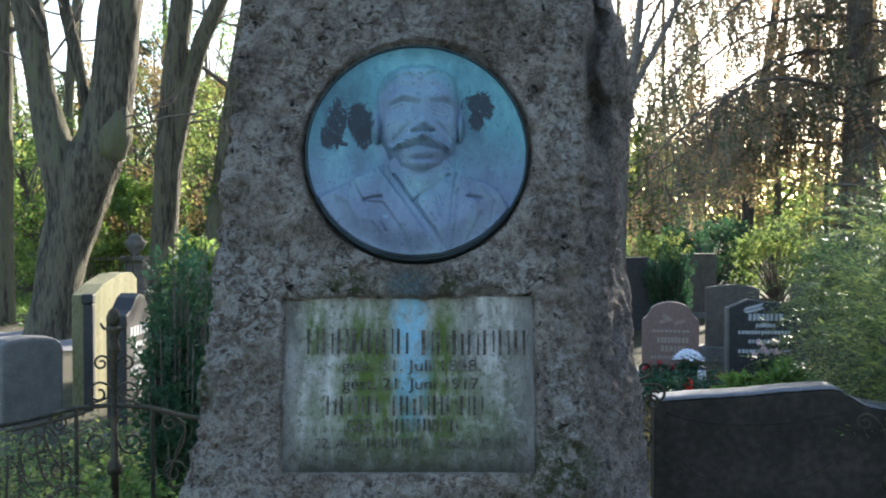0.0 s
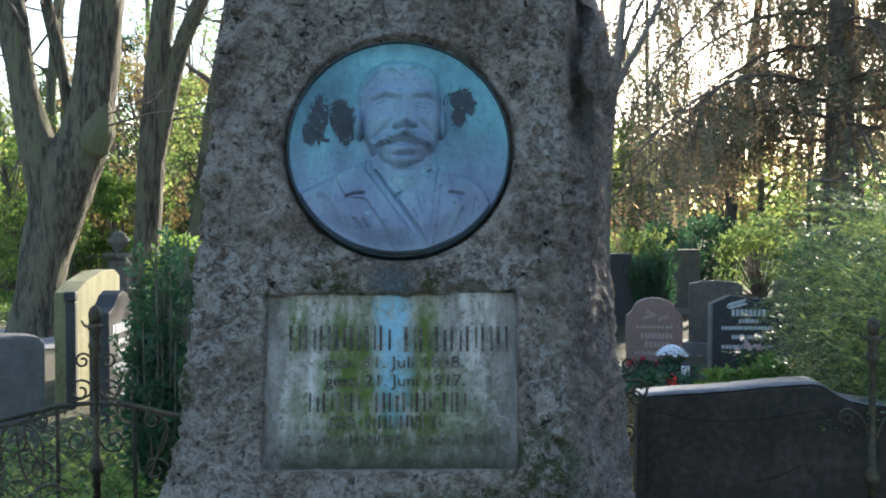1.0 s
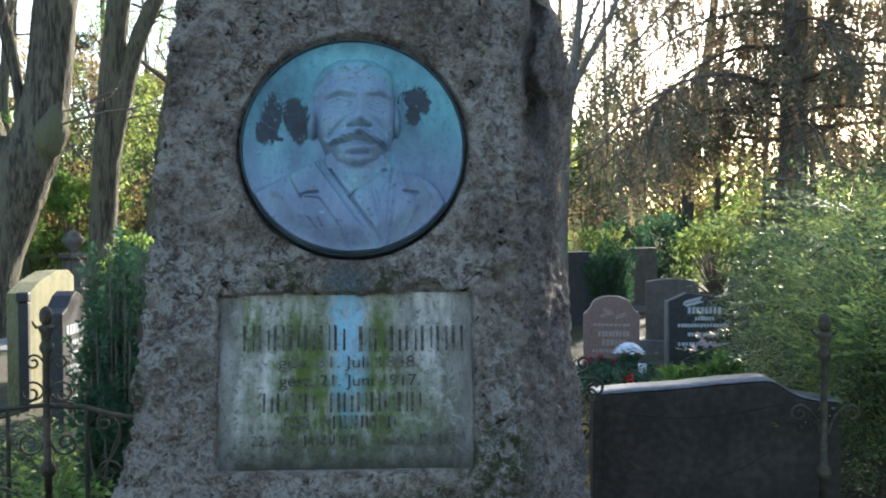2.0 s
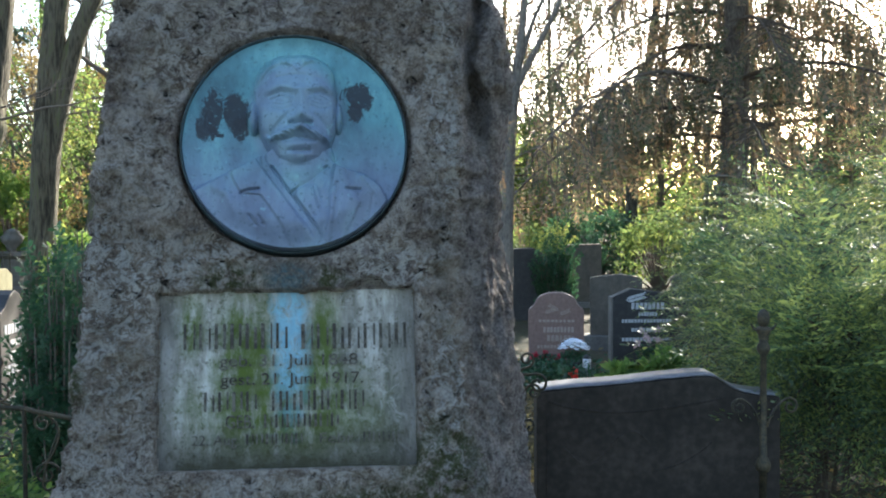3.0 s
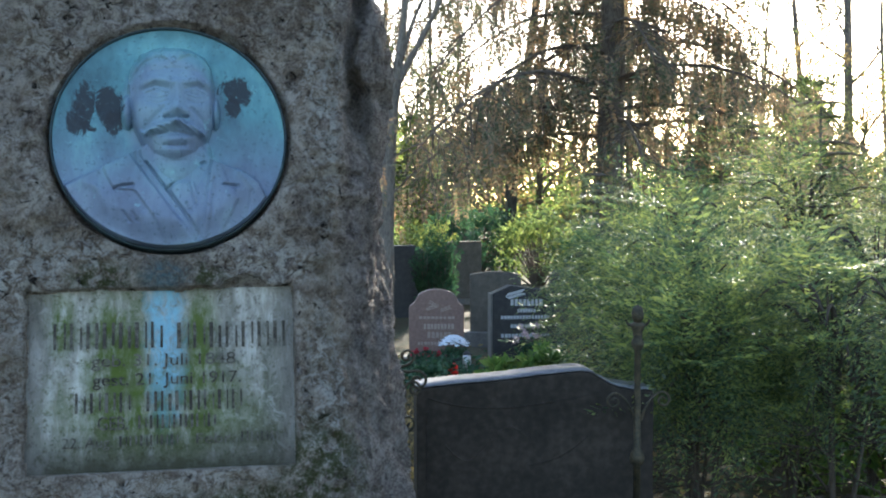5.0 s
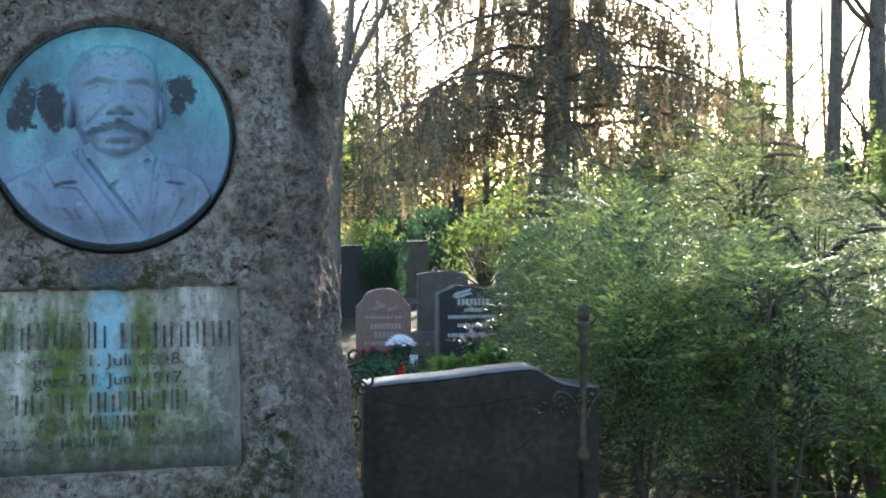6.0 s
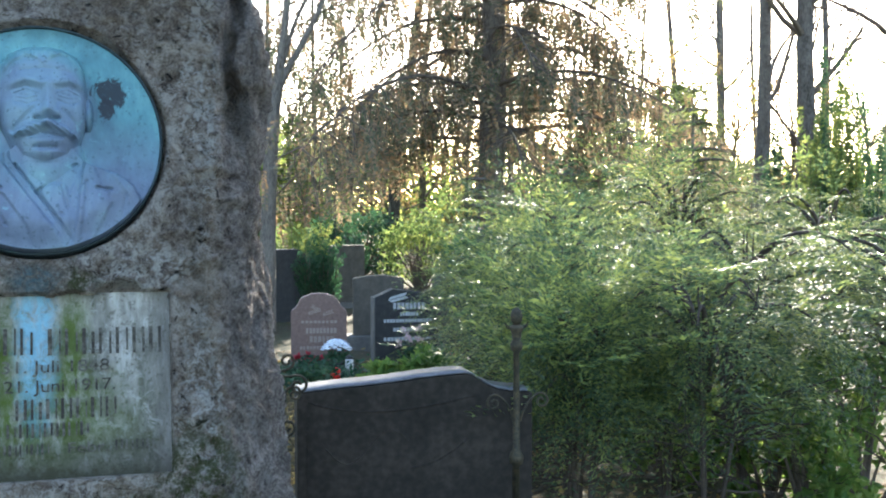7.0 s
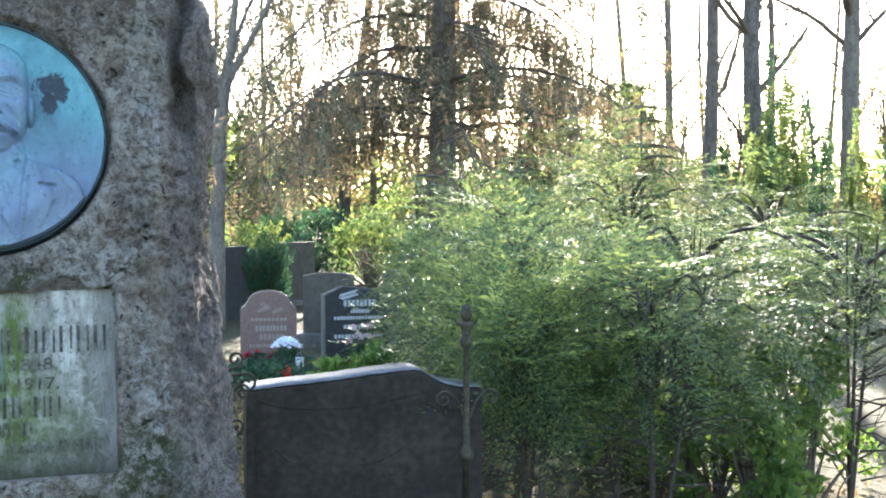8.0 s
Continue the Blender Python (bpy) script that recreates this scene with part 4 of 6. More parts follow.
part("end_pillar", box(bmesh.new(), -0.82, -0.752, -0.005, 0.065, -0.15, 0.74, 0.008), M_DARKG, sand, "dark end pillar")
part("pillar_cap", box(bmesh.new(), -0.84, -0.752, -0.012, 0.072, 0.744, 0.81, 0.01), M_DARKG, sand, "stepped dark cap")
slim = headstone([(-0.26, -0.1), (-0.26, 0.80), (-0.17, 0.83), (-0.08, 0.90), (0, 0.925), (0.08, 0.90), (0.17, 0.83), (0.26, 0.80), (0.26, -0.1)], 0.13, M_DARKG,
                 "slender dark granite headstone with arched top and pale lettering", (-1.95, 7.25, 0.14), 86, (0.7, 0.28, 0.04, M_GREY))
bars(slim, M_WHITEINK, [(-0.2, 0.2, 0.66, 0.06, 7), (-0.1, 0.1, 0.58, 0.04, 5), (-0.12, 0.12, 0.50, 0.05, 5), (-0.2, 0.2, 0.41, 0.06, 8), (-0.16, 0.16, 0.32, 0.05, 6), (-0.18, 0.18, 0.22, 0.05, 8)])
headstone([(-0.5, -0.1), (-0.5, 0.7), (0.5, 0.7), (0.5, -0.1)], 0.3, M_GREY, "low grey stone wall slab behind a lawn", (-7.4, 19.5, 0.3), 12)
headstone([(-0.2, -0.1), (-0.2, 0.75), (0, 0.82), (0.2, 0.75), (0.2, -0.1)], 0.14, M_WHITEINK, "small white headstone among shrubs", (-3.15, 14.0, 0.28), 40)


# pedestal tomb with railing
def build_tomb():
    root = thing("pedestal_tomb", "pale stone pedestal with urn on a grave", "tomb", at=(-4.72, 17.3, 0.3))
    part("pedestal", lathe([(0.26, -0.1), (0.26, 0.12), (0.19, 0.15), (0.17, 0.55), (0.23, 0.60), (0.23, 0.66)], 8), M_GREY, root)
    part("urn", lathe([(0.06, 0.661), (0.05, 0.70), (0.15, 0.80), (0.17, 0.88), (0.10, 0.93), (0.12, 0.95), (0.03, 1.0)], 16), M_GREY, root, soft=True)
    rail = thing("grave_railing", "low dark iron grave railing with thin bars", "railing", at=(-5.1, 16.9, 0.3))
    for z in (0.25, 0.62):
        part("rail", box(bmesh.new(), -0.45, 0.45, -0.012, 0.012, z, z + 0.025), M_IRON, rail)
    for i in range(10):
        x = -0.44 + 0.88 * i / 9
        part("bar", lathe([(0.009, -0.1), (0.009, 0.66), (0.001, 0.70)], 6, (x, 0.03, 0)), M_IRON, rail)


build_tomb()


# ---- wrought-iron fence ----
def spiral(cx, cz, r, turns, start, sense=1, n=26, tail=None, inner=0.25):
    """A scroll in the fence's plane: from its outer end inwards; tail is where the outer end begins."""
    pts = []
    for i in range(n):
        u = i / (n - 1)
        a = radians(start) + sense * turns * 2 * math.pi * u
        q = r * (1 - (1 - inner) * u)
        pts.append((cx + q * math.cos(a), 0, cz + q * math.sin(a)))
    if tail:
        (x1, _, z1), (x0, z0) = pts[0], tail
        tx, tz = -math.sin(radians(start)) * sense, math.cos(radians(start)) * sense
        k = math.hypot(x1 - x0, z1 - z0) * 0.5
        pts = [tuple(p) for p in bezier((x0, 0, z0), (x1 - tx * k, 0, z1 - tz * k), (x1, 0, z1), 10)][:-1] + pts
    return pts


def flat_bar(pts, r=0.0042):
    return tubes("scroll", [(pts, [r] * len(pts), 6)])


def fence_post(root, x, top, name="post"):
    """A turned post with collar, cup and ball, its top at height top."""
    prof = [(0.013, -0.2), (0.013, top - 0.56), (0.023, top - 0.555), (0.027, top - 0.535), (0.021, top - 0.515), (0.013, top - 0.505), (0.0105, top - 0.16), (0.021, top - 0.145), (0.023, top - 0.13), (0.015, top - 0.115),
            (0.018, top - 0.09), (0.025, top - 0.075), (0.026, top - 0.066), (0.014, top - 0.060)]
    post = part(name, lathe(prof, 14, (x, 0, 0)), M_IRON, root, soft=True)
    part("ball", lathe([(0.013, top - 0.0595), (0.020, top - 0.045), (0.022, top - 0.028), (0.017, top - 0.010), (0.005, top)], 14, (x, 0, 0)), M_IRON, post, soft=True)
    for s in (-1, 1):
        h = [(x + s * (0.028 + 0.016 * u), 0, top - 0.070 + 0.02 * u * u) for u in np.linspace(0, 1, 6)]
        part("horn", tubes("horn", [(h, np.linspace(0.006, 0.003, 6), 6)]), M_IRON, post)
    return post


def rail_between(root, a, b, sag, r=0.008, name="rail"):
    p = bezier((a[0], 0, a[1]), ((a[0] + b[0]) / 2, 0, (a[1] + b[1]) / 2 - sag), (b[0], 0, b[1]), 24)
    part(name, tubes("rail", [(p, [r] * 24, 8)]), M_IRON, root)


def build_left_fence():
    root = thing("iron_fence", "rusty wrought-iron grave fence with scrolls, post and sagging rail", "fence", at=(0, 3.74, 0))
    X = -1.095
    fence_post(root, X, 1.25)
    rail_between(root, (X, 0.925), (X - 0.13, 0.915), -0.002)
    rail_between(root, (X - 0.13, 0.915), (-2.3, 0.80), 0.09)
    rail_between(root, (X - 0.10, 0.90), (-2.3, 0.765), 0.085, 0.006)
    rail_between(root, (X, 0.925), (X + 0.13, 0.915), -0.002)
    rail_between(root, (X + 0.13, 0.915), (-0.66, 0.865), 0.02)
    rail_between(root, (-0.66, 0.16), (-2.3, 0.16), 0.0)
    for dx in (-0.127, 0.127):
        part("upright", lathe([(0.0075, 0.05), (0.0075, 0.915)], 8, (X + dx, 0, 0)), M_IRON, root)
    for i in range(1, 7):
        part("upright", lathe([(0.0075, 0.05), (0.0075, 0.80)], 8, (X - 0.127 - 0.19 * i, 0, 0)), M_IRON, root)
    for s in (-1, 1):
        for cx, cz, r, st, tail in ((0.042, 1.065, 0.026, 120, (0.012, 1.0)), (0.050, 0.965, 0.040, 150, (0.085, 0.93)), (0.058, 0.80, 0.040, -140, (0.015, 0.89)), (0.185, 0.865, 0.030, 60, (0.17, 0.70))):
            st2 = st if s > 0 else 180 - st
            part("scroll", flat_bar(spiral(X + s * cx, cz, r, 1.2, st2, -s if cz > 0.9 else s, tail=(X + s * tail[0], tail[1]))), M_IRON, root)
    for cx, cz, r, st, se, tail in ((-1.36, 0.80, 0.055, 100, 1, (-1.30, 0.55)), (-1.47, 0.70, 0.05, 30, 1, (-1.26, 0.52)), (-1.40, 0.58, 0.06, 200, -1, (-1.60, 0.72)), (-1.28, 0.70, 0.045, -60, 1, (-1.36, 0.86)), (-1.62, 0.78, 0.05, 90, 1, (-1.55, 0.55)), (-0.90, 0.70, 0.05, -60, 1, (-0.86, 0.84))):
        part("scroll", flat_bar(spiral(cx, cz, r, 1.3, st, se, tail=tail)), M_IRON, root)


def build_right_fence():
    root = thing("iron_fence", "rusty wrought-iron fence scrolls and a post in the shrub", "fence", at=(0, 3.72, 0))
    fence_post(root, 1.485, 1.205)
    for cx, cz, r, st, se, tail in ((0.668, 1.048, 0.026, -60, 1, (0.60, 1.02)), (0.692, 0.937, 0.030, -170, -1, (0.62, 0.86)), (0.668, 0.825, 0.030, -100, 1, (0.60, 0.80)), (0.705, 0.965, 0.034, 100, -1, (0.62, 1.01)), (0.60, 0.88, 0.03, 0, 1, (0.60, 0.75))):
        part("scroll", flat_bar(spiral(cx, cz, r, 1.25, st, se, tail=tail), 0.005), M_IRON, root)
    part("upright", lathe([(0.0075, 0.05), (0.0075, 1.03)], 8, (0.60, 0, 0)), M_IRON, root)
    rail_between(root, (0.56, 0.16), (2.6, 0.16), 0.0)
    for cx, cz, r, st, se, tail in ((1.40, 0.87, 0.03, 60, 1, (1.475, 0.80)), (1.58, 0.87, 0.03, 120, -1, (1.50, 0.80))):
        part("scroll", flat_bar(spiral(cx, cz, r, 1.25, st, se, tail=tail)), M_IRON, root)


build_left_fence()
build_right_fence()


# ---- trees and shrubs ----
def limb(pts, radii, n=16):
    """A smooth limb through a few points."""
    pts, radii = np.asarray(pts, float), np.asarray(radii, float)
    t = np.linspace(0, len(pts) - 1, n)
    k = np.arange(len(pts))
    p = np.stack([np.interp(t, k, pts[:, a]) for a in range(3)], -1)
    for _ in range(3):
        p[1:-1] = 0.5 * p[1:-1] + 0.25 * (p[:-2] + p[2:])
    return p, np.interp(t, k, radii)


def limbs_mesh(lines, seg=22, wobble=0.10, flute=0.010):
    return fast_mesh("limbs", *join_arrays([tube_arrays(p, r, seg, wobble, 3 + k, flute) for k, (p, r) in enumerate(lines)]))


def at_px(px, py, d, h=385.0):
    """The place seen d metres ahead at the start of the walk, in the direction (px, py)."""
    return np.array([(px - 784) / 1997 * d, d, 1.55 + d * (h - py) / 1997])


def twigs(rng, start, way, length, radius, depth, out, spread=0.6, up=0.1, kids=4):
    """Bare branching, collected into out as tubes."""
    n = 6
    p = [np.array(start, float)]
    w = np.array(way, float)
    for _ in range(n - 1):
        w = w + rng.normal(size=3) * 0.13 + np.array([0, 0, up * 0.3])
        w /= np.linalg.norm(w)
        p.append(p[-1] + w * length / (n - 1))
    r = np.linspace(radius, radius * 0.45, n)
    out.append((np.array(p), r))
    if depth:
        for k in range(kids):
            i = rng.integers(2, n)
            v = w + rng.normal(size=3) * spread
            twigs(rng, p[i], v / np.linalg.norm(v), length * rng.uniform(0.45, 0.75), r[i] * 0.6, depth - 1, out, spread, up, kids)


def twig_mesh(lines, seg=4):
    return fast_mesh("branches", *join_arrays([tube_arrays(p, r, seg) for p, r in lines]))


def bare_tree(az, d, width, height, label, seed, lean=(0.0, 0.0), boughs=9, low=0.35, material=None, name="bare_tree", depth=2):
    rng = np.random.default_rng(seed)
    x, y = polar(az, d)
    z = gz(x, y) - 0.1
    root = thing(name, label, "tree", at=(x, y, z))
    u = np.linspace(0, 1, 20)
    p = np.stack([lean[0] * u + 0.06 * np.sin(u * 7 + seed), lean[1] * u, height * u], -1)
    r = width / 2 * (1.1 - 0.75 * u)
    r[:3] *= (1.5, 1.2, 1.06)
    part("trunk", limbs_mesh([(p, r)], 14), material or M_BARK, root)
    out = []
    for k in range(boughs):
        i = int(rng.uniform(low, 0.97) * 19)
        a = rng.uniform(0, 2 * np.pi)
        w = np.array([math.cos(a), math.sin(a), rng.uniform(0.5, 1.4)])
        twigs(rng, p[i], w / np.linalg.norm(w), height * rng.uniform(0.14, 0.28), r[i] * 0.45, depth, out, 0.55, 0.15, 4 if depth < 3 else 3)
    if out:
        part("branchwork", twig_mesh(out, 3), M_TWIG, root, kind="stuff")
    return root


SPRAY_FINE = [spray(12, 1.0, 0.060, s, 0.34, 0.21, 0.15) for s in range(4)]
SPRAY_FROND = [spray(16, 1.0, 0.044, s + 41, 0.22, 0.30, 0.15) for s in range(4)]
SPRAY_HANG = [spray(12, 1.0, 0.09, s + 29, 0.08, 0.12, 0.27) for s in range(3)]
SPRAY_LACE = [spray(7, 1.0, 0.13, s + 35, 0.3, 0.34, 0.22) for s in range(3)]
SPRAY_MID = [spray(5, 1.0, 0.24, s + 5, 0.22, 0.42, 0.2) for s in range(3)]
SPRAY_THIN = [spray(5, 1.0, 0.22, s + 9, 0.05, 0.13, 0.2) for s in range(3)]
SPRAY_SLIM = [spray(4, 1.0, 0.24, s + 19, 0.05, 0.12, 0.2) for s in range(3)]
SPRAY_FAR = [spray(4, 1.0, 0.30, s + 13, 0.2, 0.45, 0.30) for s in range(3)]


def needles(name, templates, pos, dirs, ups, size, material, parent):
    """A crown of conifer sprays at pos, each along its dir."""
    pos, dirs, ups, size = (np.asarray(q, float) for q in (pos, dirs, ups, size))
    chunks = []
    for k, t in enumerate(templates):
        s = slice(k, None, len(templates))
        chunks.append(scatter(t, pos[s], frames(dirs[s], ups[s]), size[s]))
    return part(name, fast_mesh(name, *join_arrays(chunks), False), material, parent)


def conifer(az, d, height, reach, label, seed, templates=None, material=None, size=0.5, per=9, whorls=22, low=0.08, droop=0.3, width=0.12, name="conifer", thin=1.0, sides=6):
    """A conifer: whorls of boughs, each set with flat sprays to both sides."""
    rng = np.random.default_rng(seed)
    x, y = polar(az, d)
    root = thing(name, label, "tree", at=(x, y, gz(x, y) - 0.05))
    u = np.linspace(0, 1, 14)
    part("trunk", limbs_mesh([(np.stack([0 * u, 0 * u, height * u], -1), width / 2 * (1.08 - u))], 10, 0.05, 0.004), M_BARK2, root)
    out, pos, dirs, size_l = [], [], [], []
    for w in range(whorls):
        t = low + (0.985 - low) * (w + rng.uniform(0, 0.7)) / whorls
        L0 = reach * (1 - t) ** 0.8 + 0.06 * reach
        for b in range(sides):
            if rng.random() > thin:
                continue
            a = 2 * np.pi * (b + rng.uniform(-0.35, 0.35)) / sides + w * 1.1
            L = L0 * rng.uniform(0.7, 1.15)
            c, s = math.cos(a), math.sin(a)
            q = bezier((0, 0, height * t), (c * L * 0.5, s * L * 0.5, height * t + L * 0.12), (c * L, s * L, height * t - droop * L + rng.uniform(-0.1, 0.1) * L), 8)
            out.append((q, np.linspace(0.012 + 0.006 * L, 0.004, 8)))
            for k in range(per):
                v = 0.12 + 0.88 * (k + rng.uniform(0, 1)) / per
                i = min(6, int(v * 7))
                p = q[i] + (q[i + 1] - q[i]) * (v * 7 - i)
                e = q[i + 1] - q[i]
                e = e / np.linalg.norm(e)
                g = np.cross(e, [0, 0, 1]) * rng.choice((-1, 1)) * rng.uniform(0.1, 1.1)
                pos.append(p)
                dirs.append(e + g + np.array([0, 0, rng.uniform(-0.35, 0.1)]))
                size_l.append(size * rng.uniform(0.6, 1.25) * (0.5 + 0.5 * (1 - t)))
    part("branchwork", twig_mesh(out), M_TWIG, root, kind="stuff")
    needles("crown", templates or SPRAY_MID, pos, dirs, np.array([[0, 0, 1.0]] * len(pos)) + rng.normal(size=(len(pos), 3)) * 0.25, size_l, material or M_YEW, root)
    return root


def leaf_cloud(rng, n, lumps, leaf, size):
    """n leaves gathered round lumps (x, y, z, radius)."""
    lumps = np.asarray(lumps, float)
    wgt = lumps[:, 3] ** 2
    k = rng.choice(len(lumps), n, p=wgt / wgt.sum())
    v = rng.normal(size=(n, 3))
    v /= np.linalg.norm(v, axis=1)[:, None]
    p = lumps[k, :3] + v * (lumps[k, 3] * rng.uniform(0.3, 1.05, n) ** 0.5)[:, None]
    return scatter(leaf, p, frames(rng.normal(size=(n, 3)), rng.normal(size=(n, 3))), size * rng.uniform(0.6, 1.4, n))


def shrub(az, d, height, reach, label, seed, material, n=5000, leaf=0.06, lumps=26, name="shrub", base=0.0, category="shrub", stems=True, flat=1.0):
    rng = np.random.default_rng(seed)
    x, y = polar(az, d)
    root = thing(name, label, category, at=(x, y, gz(x, y) - 0.02))
    ls, out = [], []
    for _ in range(lumps):
        a, q, h = rng.uniform(0, 2 * np.pi), reach * math.sqrt(rng.uniform(0, 1)), rng.uniform(0.12, 0.95)
        q *= math.sqrt(max(0.05, 1 - (h * 1.02) ** 2.5))
        p = (q * math.cos(a), q * math.sin(a) * flat, base + (height - base) * h)
        ls.append((*p, reach * rng.uniform(0.14, 0.34)))
        if stems:
            out.append((bezier((0.1 * p[0], 0.1 * p[1], -0.05), (0.5 * p[0], 0.5 * p[1], p[2] * 0.7), p, 6), np.linspace(0.012 + 0.006 * height, 0.004, 6)))
    part("crown", fast_mesh("crown", *leaf_cloud(rng, n, ls, leaf_quad(1.0, 0.55), leaf), False), material, root)
    if stems:
        part("branchwork", twig_mesh(out), M_TWIG, root, kind="stuff")
    return root


def leafy_tree(az, d, height, reach, width, label, seed, material, n=9000, leaf=0.12, low=0.3, lumps=45, name="tree"):
    rng = np.random.default_rng(seed)
    x, y = polar(az, d)
    root = thing(name, label, "tree", at=(x, y, gz(x, y) - 0.1))
    u = np.linspace(0, 1, 14)
    p = np.stack([0.1 * np.sin(u * 6 + seed), 0 * u, height * 0.9 * u], -1)
    part("trunk", limbs_mesh([(p, width / 2 * (1.1 - 0.85 * u))], 10), M_BARK, root)
    out, ls = [], []
    for _ in range(lumps):
        h = rng.uniform(low, 1.0)
        a = rng.uniform(0, 2 * np.pi)
        q = reach * math.sqrt(rng.uniform(0.05, 1)) * math.sqrt(max(0.08, 1 - ((h - 0.55) / 0.55) ** 2))
        e = np.array([q * math.cos(a), q * math.sin(a), height * h])
        ls.append((*e, reach * rng.uniform(0.10, 0.24)))
        i = int(min(0.9, h * 0.75) * 13)
        out.append((bezier(p[i], (p[i] + e) / 2 + np.array([0, 0, 0.1 * q]), e, 6), np.linspace(width * 0.16, 0.008, 6)))
    part("branchwork", twig_mesh(out), M_TWIG, root, kind="stuff")
    part("crown", fast_mesh("crown", *leaf_cloud(rng, n, ls, leaf_quad(1.0, 0.6), leaf), False), material, root)
    return root


# -- forked old tree and its neighbours --
def build_forked_tree():
    d = 12.0
    root = thing("forked_tree", "old forked deciduous tree with ridged mossy bark and a knot", "tree")
    P = lambda x, y: at_px(x, y, d)
    k = d / 1997 / 2
    main = limb([P(76, 650), P(84, 597), P(99, 522), P(114, 448), P(133, 373), P(160, 298), P(188, 235), P(198, 150), P(208, 75), P(220, 0), P(232, -120), P(245, -420)],
                np.array([120, 90, 84, 84, 90, 96, 80, 74, 72, 72, 68, 40]) * k, 44)
    left = limb([P(126, 396), P(112, 320), P(97, 258), P(80, 190), P(68, 110), P(57, 40), P(46, -30), P(20, -160), P(-20, -420)], np.array([70, 66, 60, 54, 54, 52, 50, 44, 26]) * k, 34)
    stem = limb([P(172, 290), P(158, 225), P(148, 150), P(132, 75), P(114, 0), P(96, -120)], np.array([22, 19, 21, 23, 20, 14]) * k, 16)
    part("trunk", limbs_mesh([main], 44, 0.10, 0.016), M_BARK, root)
    part("limb", limbs_mesh([left], 30, 0.10, 0.012), M_BARK, root)
    part("limb", limbs_mesh([stem], 16, 0.08, 0.006), M_BARK, root)
    knot = limb([P(186, 300) + [0, -0.10, 0], P(200, 270) + [0, -0.12, 0], P(210, 240) + [0, -0.12, 0], P(213, 205) + [0, -0.08, 0], P(212, 150) + [0, 0.0, 0]], np.array([10, 44, 54, 36, 10]) * k, 20)
    part("knot", limbs_mesh([knot], 24, 0.35, 0.016), M_BARK, root, "swollen bark knot")
    rng = np.random.default_rng(4)
    out = []
    for q, w, L, r in (((225, 232), (1, 0, 0.02), 1.3, 0.014), ((215, 215), (1, 0, 0.35), 0.9, 0.01), ((90, 60), (-0.5, 0, 0.8), 1.2, 0.02), ((100, 110), (0.3, 0.1, 1), 1.3, 0.016), ((130, 60), (0.7, 0, 0.9), 1.0, 0.014), ((120, 20), (-0.5, 0, 0.8), 1.0, 0.014), ((70, 120), (-0.9, 0, 0.5), 1.0, 0.012)):
        twigs(rng, P(*q) + [0, -0.15, 0], np.array(w) / np.linalg.norm(w), L, r, 2, out, 0.5, 0.05, 3)
    part("branchwork", twig_mesh(out), M_TWIG, root, kind="stuff")


def build_second_tree():
    d = 14.5
    root = thing("twin_stemmed_tree", "twin-stemmed deciduous tree with sunlit bark edge", "tree")
    P = lambda x, y: at_px(x, y, d)
    k = d / 1997 / 2
    a = limb([P(282, 580), P(286, 500), P(292, 420), P(298, 300), P(306, 180), P(318, 60), P(328, -20), P(345, -200), P(350, -420)], np.array([64, 54, 50, 47, 44, 40, 38, 32, 20]) * k, 34)
    b = limb([P(302, 300), P(318, 215), P(335, 150), P(356, 75), P(392, 0), P(430, -80), P(480, -260)], np.array([36, 34, 32, 31, 28, 26, 14]) * k, 24)
    part("trunk", limbs_mesh([a], 28, 0.08, 0.010), M_BARK, root)
    part("limb", limbs_mesh([b], 20, 0.08, 0.008), M_BARK, root)
    rng = np.random.default_rng(9)
    out = []
    for q, w, L, r in (((345, 20), (1, 0, -0.1), 0.8, 0.02), ((320, 155), (-0.3, -0.2, 0.6), 0.6, 0.01), ((318, 225), (0.9, 0, 0.12), 1.1, 0.012), ((310, 240), (-0.8, 0, 0.1), 0.9, 0.012), ((350, 90), (0.9, 0, 0.5), 0.9, 0.012), ((375, 40), (0.9, 0, 0.3), 1.0, 0.014), ((312, 120), (-0.8, 0, 0.7), 0.8, 0.012)):
        twigs(rng, P(*q), np.array(w) / np.linalg.norm(w), L, r, 2, out, 0.55, 0.0, 4)
    part("branchwork", twig_mesh(out), M_TWIG, root, kind="stuff")


